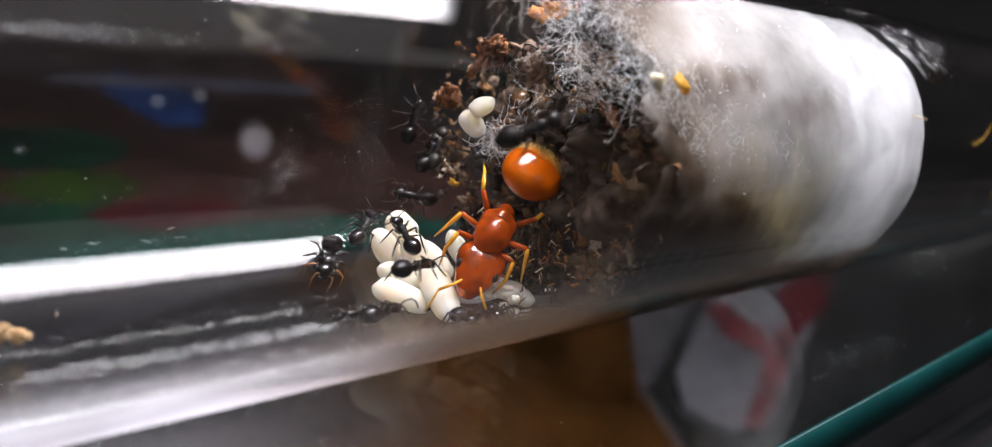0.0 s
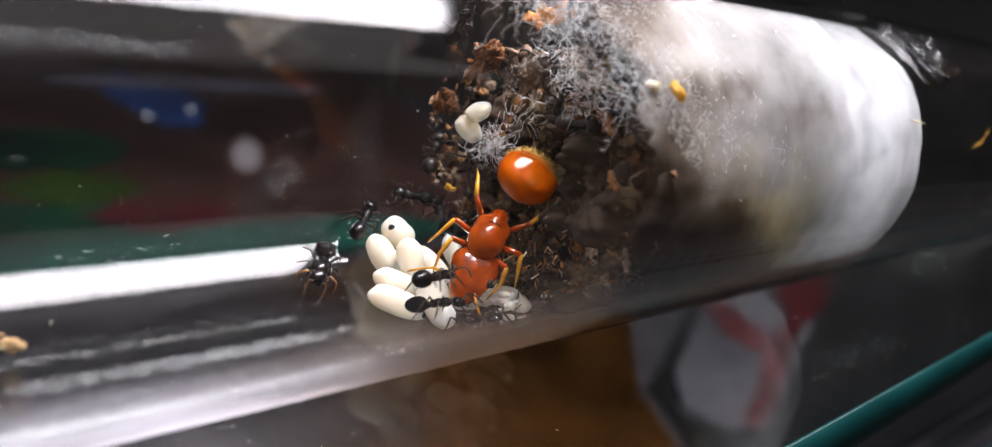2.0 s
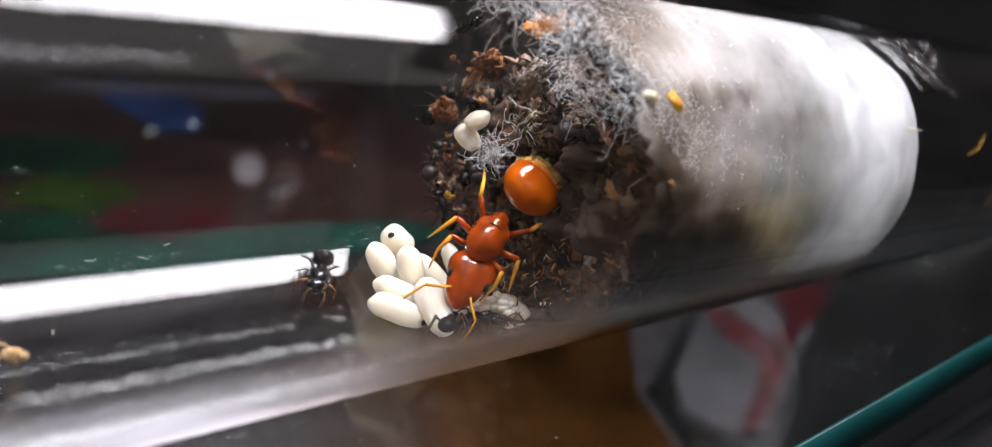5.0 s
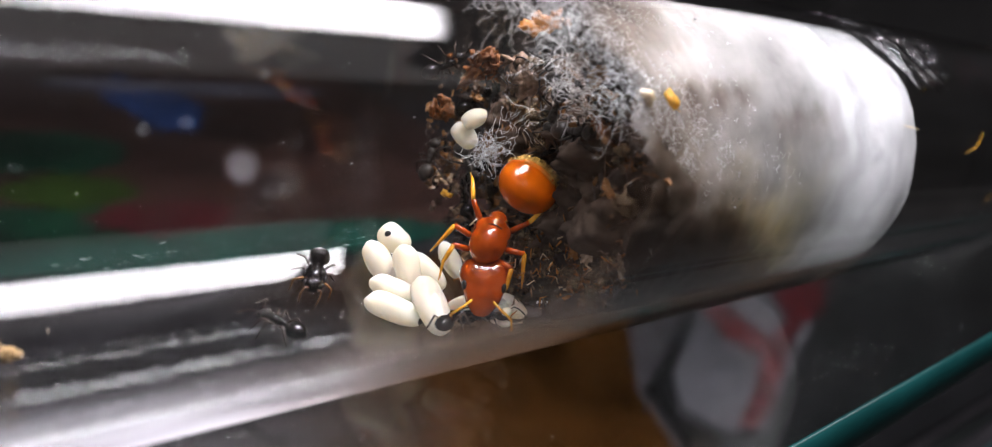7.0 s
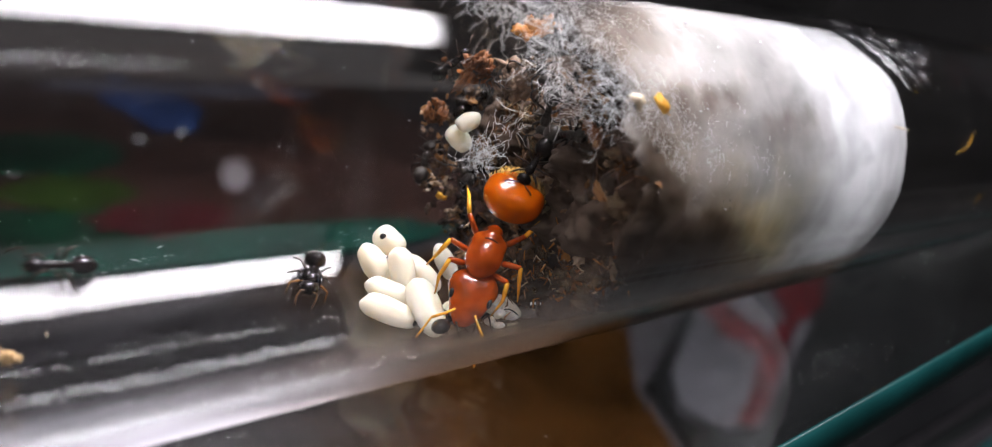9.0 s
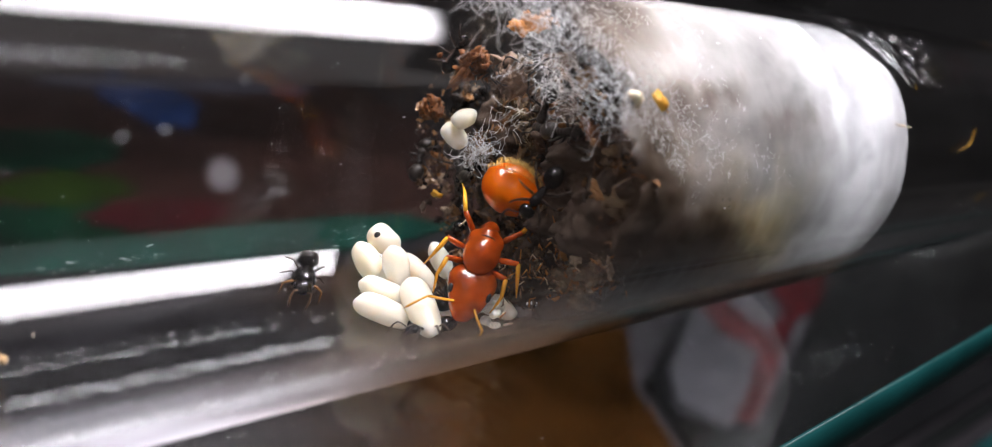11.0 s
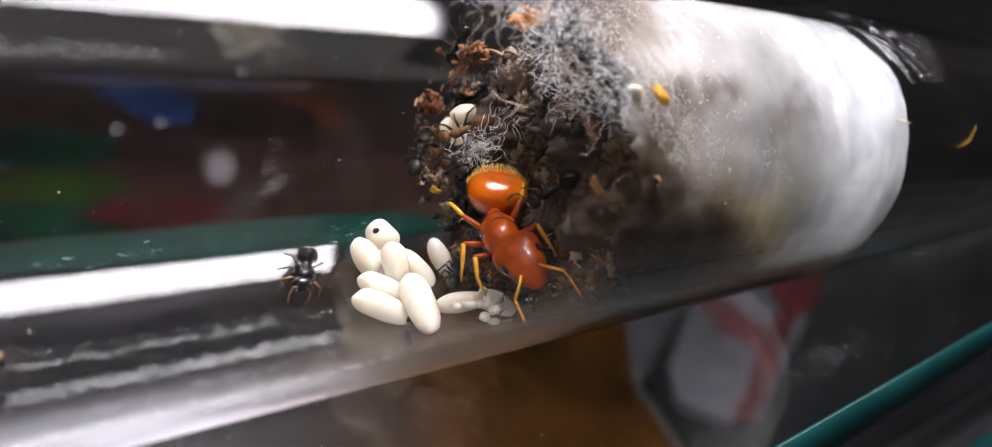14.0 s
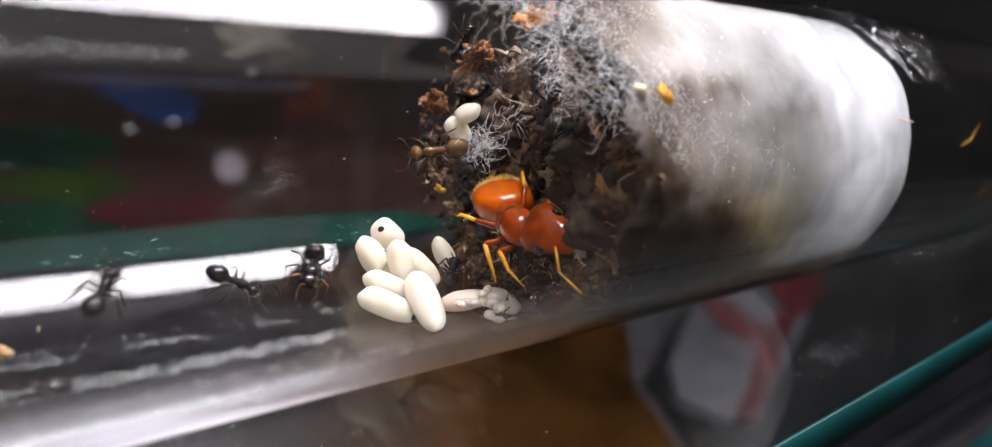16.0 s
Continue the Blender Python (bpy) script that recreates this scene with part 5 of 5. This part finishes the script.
def motions():
    run(workers[0], [
        (0, 17.84, -101.5, 171, 0.0), (0.2, 16.26, -106.7, 168, 0.0), (0.4, 13.61, -105.1, 161, 0.0), (0.6, 10.47, -97.0, 159, 0.0), (0.8, 9.01, -93.4, 161, 0.0),
        (1.0, 7.55, -88.0, 164, 0.0), (1.2, 5.67, -85.7, 165, 0.0), (1.4, 4.59, -84.7, 165, 0.0), (1.7, 2.64, -81.4, 166, 0.0),
    ])
    run(workers[1], [
        (0, 17.29, -124.3, 28, 1.0), (0.5, 17.8, -123.4, 37, 1.0), (1, 18.62, -125.0, 30, 1.2), (1.5, 19.62, -122.6, 13, 1.2), (2, 20.79, -121.5, -45, 1.2),
        (2.4, 20.76, -124.2, 102, 0.8), (2.6, 20.15, -117.5, 181, 0.4), (2.8, 18.58, -109.0, 181, 0.0), (3, 14.5, -106.7, 181, 0.0), (3.2, 10.14, -108.9, 188, 0.0),
        (3.4, 6.03, -105.5, 188, 0.0), (3.7, 2.0, -104.0, 189, 0.0),
    ])
    run(workers[2], [
        (0, 19.55, -119.8, 19, 2.8), (0.5, 20.39, -117.7, 25, 2.8), (1, 20.37, -117.8, 26, 2.9), (1.5, 21.34, -116.1, -102, 2.9), (2.2, 20.52, -124.0, 43, 2.4),
        (2.6, 21.06, -119.6, -63, 2.0), (3, 21.14, -122.6, -109, 1.0), (3.5, 21.4, -117.1, 51, 0.6), (8, 22.35, -115.9, 37, 0.3), (10.5, 24.09, -102.0, 42, 0.3),
        (11.6, 25.92, -87.0, 47, 0.4), (12, 26.38, -83.0, 47, 0.5), (14, 26.62, -84.5, 47, 0.5), (16, 26.18, -83.3, 47, 0.5),
    ])
    run(workers[3], [
        (0, 21.94, -74.5, 89, 2.4), (0.3, 22.33, -62.9, 77, 2.4), (0.5, 22.66, -65.7, 43, 2.4), (0.7, 24.07, -64.8, 6, 2.0), (1, 25.5, -64.2, 10, 1.4),
        (1.5, 26.67, -62.5, 47, 1), (2, 26.78, -53.8, 88, 0.6), (2.6, 26.47, -48.6, 104, 0.4), (4.2, 26.5, -48.0, 104, 0.4), (6.2, 29.6, -43.0, 80, 0.2), (16, 30.2, -42.0, 80, 0.2),
    ])
    run(workers[4], [
        (0, 21.14, -58.1, 45, 0.6), (1.6, 21.08, -58.2, 45, 0.6), (2, 21.85, -51.5, 49, 0.3), (2.4, 22.52, -46.3, 51, 0.0), (2.8, 23.78, -38.1, 48, 0.0),
        (3.2, 24.21, -32.1, 65, 0.0), (3.5, 24.88, -24.1, 69, 0.0), (4, 25.67, -14.6, 58, 0.0), (4.6, 26.68, -4.5, 55, 0.0), (6.3, 30.4, 1.0, 40, 0.0), (16, 31.0, 0.0, 40, 0.0),
    ])
    run(workers[5], [
        (0, 25.39, -44.9, 166, 0.0), (1, 25.07, -45.0, 171, 0.0), (1.8, 25.5, -43.2, 177, 0.0), (2.4, 26.45, -40.9, 109, 0.0), (2.8, 28.05, -35.5, 52, 0.0),
        (3.3, 28.65, -30.4, 49, 0.0), (6.0, 31.4, -29.0, 40, 0.0), (16, 31.8, -28.0, 40, 0.0),
    ])
    run(big, [
        (0, 18.63, -68.4, -122, 0.0), (4, 18.42, -68.2, -120, 0.0), (9, 18.4, -68.3, -120, 0.0), (12.5, 18.4, -68.9, -118, 0.0), (16, 18.52, -68.5, -118, 0.0),
    ])
    run(workers[6], [
        (0, 21.76, -124.0, -109, 0.0), (5.4, 23.32, -111.9, 49, 0.0), (5.9, 22.34, -112.2, 192, 0.0), (6.3, 20.77, -112.1, 162, 0.0), (6.5, 19.56, -109.7, 155, 0.0),
        (6.7, 17.83, -106.6, 150, 0.0), (6.9, 15.2, -93.7, 122, 0.0), (7.1, 15.1, -88.9, 114, 0.0), (7.5, 14.89, -85.4, 124, 0.0), (7.9, 14.29, -84.5, 139, 0.0),
        (8.1, 13.78, -75.9, 109, 0.0), (8.3, 13.11, -63.5, 113, 0.0), (8.5, 12.34, -57.6, 141, 0.0), (8.7, 11.44, -56.4, 153, 0.0), (8.9, 8.96, -53.8, 166, 0.0),
        (9.0, 6.89, -53.7, 173, 0.0), (9.2, 5.81, -54.5, 172, 0.0), (9.6, 3.02, -54.6, 172, 0.0),
    ])
    run(workers[7], [
        (0, 23.32, -125.8, -122, 0.0), (10.4, 24.99, -112.5, 47, 0.0), (10.9, 22.52, -113.3, 178, 0.0), (11.3, 20.06, -109.9, 163, 0.0), (11.5, 17.43, -107.3, 173, 0.0),
        (11.7, 15.46, -105.3, 180, 0.0), (11.9, 12.23, -108.6, 179, 0.0), (12.1, 10.82, -107.1, 180, 0.0), (12.3, 8.37, -106.9, 180, 0.0), (12.6, 5.33, -111.3, 178, 0.0),
        (12.9, 2.78, -106.4, 180, 0.0),
    ])
    run(workers[8], [
        (0, 28.93, -57.6, -163, 0.6), (13.9, 29.97, -54.7, -163, 0.6), (14.3, 26.15, -73.5, -158, 2.6), (14.4, 23.3, -95.2, -148, 3.2), (14.5, 19.69, -117.0, -152, 3.2),
        (14.6, 17.81, -109.5, -147, 1.2), (14.7, 15.65, -105.6, -180, 0.2), (14.8, 14.82, -104.2, -200, 0.0), (15.1, 13.41, -101.4, -205, 0.0), (15.4, 11.65, -102.3, -193, 0.0),
        (15.6, 9.85, -103.5, -180, 0.0), (15.8, 7.1, -105.8, -180, 0.0), (16, 4.57, -107.0, -173, 0.0),
    ])
    run(workers[9], [
        (0, 2.01, -75.7, 73, 0.0), (14.3, 3.59, -71.6, 67, 0.0), (14.6, 5.81, -68.2, 37, 0.0), (14.7, 6.8, -63.9, 60, 0.0), (14.8, 7.48, -59.1, 71, 0.0),
        (14.9, 7.72, -54.2, 76, 0.0), (15.1, 8.12, -55.0, 67, 0.0), (15.2, 9.32, -54.6, 23, 0.0), (15.3, 10.55, -56.7, 3, 0.0), (15.4, 12.62, -56.9, -4, 0.0),
        (15.5, 14.33, -59.6, -7, 0.0), (15.7, 14.59, -60.7, -15, 0.0), (15.8, 14.61, -63.1, -29, 0.0), (16, 14.41, -70.5, -46, 0.0),
    ])
    run(workers[10], [
        (0, 1.18, -93.3, -20, 0.0), (14.5, 3.61, -88.0, -8, 0.0), (14.8, 4.86, -91.1, 2, 0.0), (15.1, 5.92, -91.9, 24, 0.0), (15.3, 6.07, -89.3, 69, 0.0),
        (15.5, 6.39, -81.0, 78, 0.0), (15.7, 6.58, -74.4, 75, 0.0), (15.8, 6.99, -72.6, 67, 0.0), (16, 8.59, -66.4, 56, 0.0),
    ])
    run(workers[11], [
        (0, 25.78, -13.0, 72, 0.0), (0.3, 26.11, -6.4, 78, 0.0), (0.6, 26.73, 11.5, 97, 0.0), (0.9, 26.52, 21.9, 84, 0.0), (1.3, 26.67, 30.9, 99, 0.0), (6.0, 26.51, 37.0, 24, 0.0),
        (6.3, 26.93, 21.5, -51, 0.0), (6.6, 26.81, 14.5, 24, 0.0), (7, 27.35, 16.5, 34, 0.0), (9.2, 28.1, 19.7, 59, 0.0), (12, 28.55, 24.4, 97, 0.0), (16, 28.53, 25.4, 97, 0.0),
    ])
    run(workers[12], [
        (0, 26.98, -26.2, 55, 0.0), (0.3, 27.39, -22.6, 21, 0.0), (0.9, 28.25, -20.5, -25, 0.0), (1.6, 30.01, -25.7, -14, 0.0), (2.4, 32.14, -29.1, -17, 0.0), (16, 33.05, -30.8, -17, 0.0),
    ])
    stride(workers[11], 0, 1.3)
    stride(workers[12], 0, 2.4)
    stride(workers[0], 0, 1.8)
    stride(workers[1], 2.2, 3.8)
    stride(workers[2], 0, 2.2)
    stride(workers[3], 0, 1.6)
    stride(workers[4], 1.6, 4.6)
    stride(workers[6], 5.6, 9.6)
    stride(workers[7], 10.5, 12.9)
    stride(workers[8], 14.0, 16)
    stride(workers[9], 14.4, 16)
    stride(workers[10], 14.5, 16)
    climb(climber, [
        (0.00, 20.90, -6.38, 3.34, 0.72, -0.42, 0.55),
        (0.20, 22.68, -6.50, 3.11, 0.80, -0.10, 0.60),
        (0.40, 23.11, -6.37, 3.36, 0.60, 0.30, 0.75),
        (0.60, 23.57, -5.93, 4.08, 0.50, 0.45, 0.74),
        (0.80, 25.35, -4.72, 5.44, 0.62, 0.52, 0.59),
        (1.00, 28.12, -2.70, 6.00, 0.80, 0.50, 0.30),
        (1.60, 30.50, -1.00, 3.60, 0.60, 0.30, -0.74),
        (3.00, 30.20, 0.46, -0.54, 0.00, 0.20, -0.98),
        (4.50, 29.95, 0.46, -0.54, -0.59, 0.10, -0.80),
        (7.20, 29.26, -0.09, 0.30, -0.59, 0.10, -0.80),
        (7.90, 27.27, -1.20, 0.33, -0.59, 0.10, -0.80),
        (8.50, 27.17, -1.49, 0.43, -0.53, 0.01, -0.85),
        (9.20, 27.09, -1.86, 0.50, -0.46, -0.09, -0.88),
        (10.20, 25.60, -3.90, 0.56, -0.41, -0.14, -0.90),
        (11.30, 24.64, -5.36, 0.35, -0.60, 0.10, -0.80),
        (12.00, 24.38, -5.67, 0.14, -0.66, 0.20, -0.72),
        (13.20, 24.76, -5.46, 0.22, -0.73, 0.36, -0.58),
        (14.00, 26.29, -4.46, 0.01, -0.69, 0.26, -0.67),
        (15.00, 28.60, -2.29, -1.26, -0.52, -0.01, -0.85),
        (16.00, 29.49, -0.50, -1.80, -0.36, -0.21, -0.91),
    ])
    climb(young, [
        (0.00, 30.11, 4.98, -0.32, -0.47, -0.07, -0.88),
        (11.00, 30.96, 4.74, 0.46, -0.47, -0.07, -0.88),
        (11.60, 29.13, 3.32, 0.57, -0.44, -0.11, -0.89),
        (12.00, 28.07, 3.10, 0.42, -0.36, -0.20, -0.91),
        (12.50, 27.39, 3.24, 0.07, -0.71, 0.30, -0.64),
        (13.20, 26.97, 3.45, -0.19, -0.75, 0.44, -0.49),
        (14.00, 26.83, 3.47, -0.21, -0.74, 0.39, -0.55),
        (15.00, 26.14, 3.56, -0.69, -0.75, 0.44, -0.49),
        (16.00, 25.28, 3.79, -1.60, -0.77, 0.52, -0.37),
    ])
    body, rear, front = queen_rows([
        (0.00, 27.01, -1.09, -1.29, 24.77, -1.93, -4.03, 23.68, -2.62, -5.94),
        (1.00, 27.05, -1.05, -1.39, 24.73, -1.74, -4.02, 23.80, -2.61, -5.96),
        (2.00, 27.06, -0.94, -1.21, 24.74, -1.78, -4.06, 23.67, -2.51, -5.98),
        (3.00, 27.02, -1.38, -1.03, 24.49, -1.96, -3.80, 23.30, -2.59, -5.76),
        (3.50, 27.03, -1.46, -1.00, 24.40, -1.95, -3.77, 23.10, -2.36, -5.55),
        (4.00, 26.97, -1.40, -1.13, 24.47, -1.82, -3.62, 23.19, -2.45, -5.72),
        (6.50, 27.28, -1.29, -1.15, 24.76, -1.77, -3.75, 23.69, -2.48, -5.65),
        (7.00, 27.14, -1.27, -1.19, 24.86, -1.96, -3.74, 24.21, -3.19, -5.83),
        (7.50, 27.00, -1.37, -1.25, 25.27, -2.54, -3.70, 24.94, -4.10, -5.82),
        (8.00, 26.78, -1.30, -1.35, 25.02, -2.53, -3.98, 24.38, -3.81, -6.12),
        (8.50, 26.62, -1.32, -1.45, 24.76, -2.44, -4.04, 23.83, -3.42, -6.16),
        (9.00, 26.52, -1.53, -1.50, 24.63, -2.60, -4.04, 23.61, -3.49, -6.16),
        (11.50, 27.05, -0.90, -1.39, 25.15, -2.16, -4.21, 24.29, -3.06, -6.05),
        (12.00, 27.00, -0.78, -1.39, 25.28, -2.12, -4.12, 24.82, -3.24, -5.70),
        (12.50, 27.18, -0.72, -1.47, 25.59, -2.17, -4.11, 25.22, -3.41, -5.71),
        (13.00, 27.27, -0.60, -1.88, 25.60, -2.23, -4.02, 25.54, -3.78, -4.95),
        (13.30, 27.28, -0.49, -2.04, 25.50, -2.24, -3.99, 25.81, -4.10, -4.43),
        (13.60, 27.22, -0.28, -2.15, 25.69, -2.37, -3.71, 25.64, -4.19, -4.23),
        (14.00, 27.19, -0.04, -2.34, 25.80, -2.48, -3.47, 25.75, -4.51, -3.80),
        (14.40, 27.23, 0.01, -2.59, 25.83, -2.63, -3.32, 25.83, -4.82, -3.28),
        (15.00, 27.02, 0.05, -2.72, 25.77, -2.71, -3.21, 25.89, -4.91, -2.85),
        (15.40, 27.07, -0.09, -2.64, 25.90, -2.81, -2.94, 26.10, -5.03, -2.49),
        (16.00, 27.23, -0.29, -2.83, 26.07, -2.81, -2.79, 26.29, -4.91, -2.12),
    ])
    walk(queen, body)
    walk(queen_gaster, rear)
    walk(queen_head, front)
    base = Matrix.Translation(Vector((0.62, -0.34, 0.34)) * MM)
    walk(queen_feelers[0], [(t, base @ pose(0, 0, 0, 0, 0, -a) @ base.inverted()) for t, a in (
        (0, -15), (1, -8), (1.5, 38), (2.2, 44), (2.6, 30), (3, 12), (3.4, 38), (4.2, 36), (5.2, 8), (6.5, 0), (7, -8), (7.5, 10), (8, 22),
        (9, -5), (11.5, 32), (12, 24), (12.5, 8), (13, 2), (14, -10), (15, 0), (16, -6))])
    base = Matrix.Translation(Vector((0.62, 0.34, 0.34)) * MM)
    walk(queen_feelers[1], [(t, base @ pose(0, 0, 0, 0, 0, a) @ base.inverted()) for t, a in (
        (0, -18), (1, -12), (2, -20), (3, -10), (4.2, -16), (6.5, -20), (7.5, 6), (8, -10), (9, -18), (11.5, -20), (12.5, -6), (13.5, -14), (14.5, -20), (16, -12))])


motions()
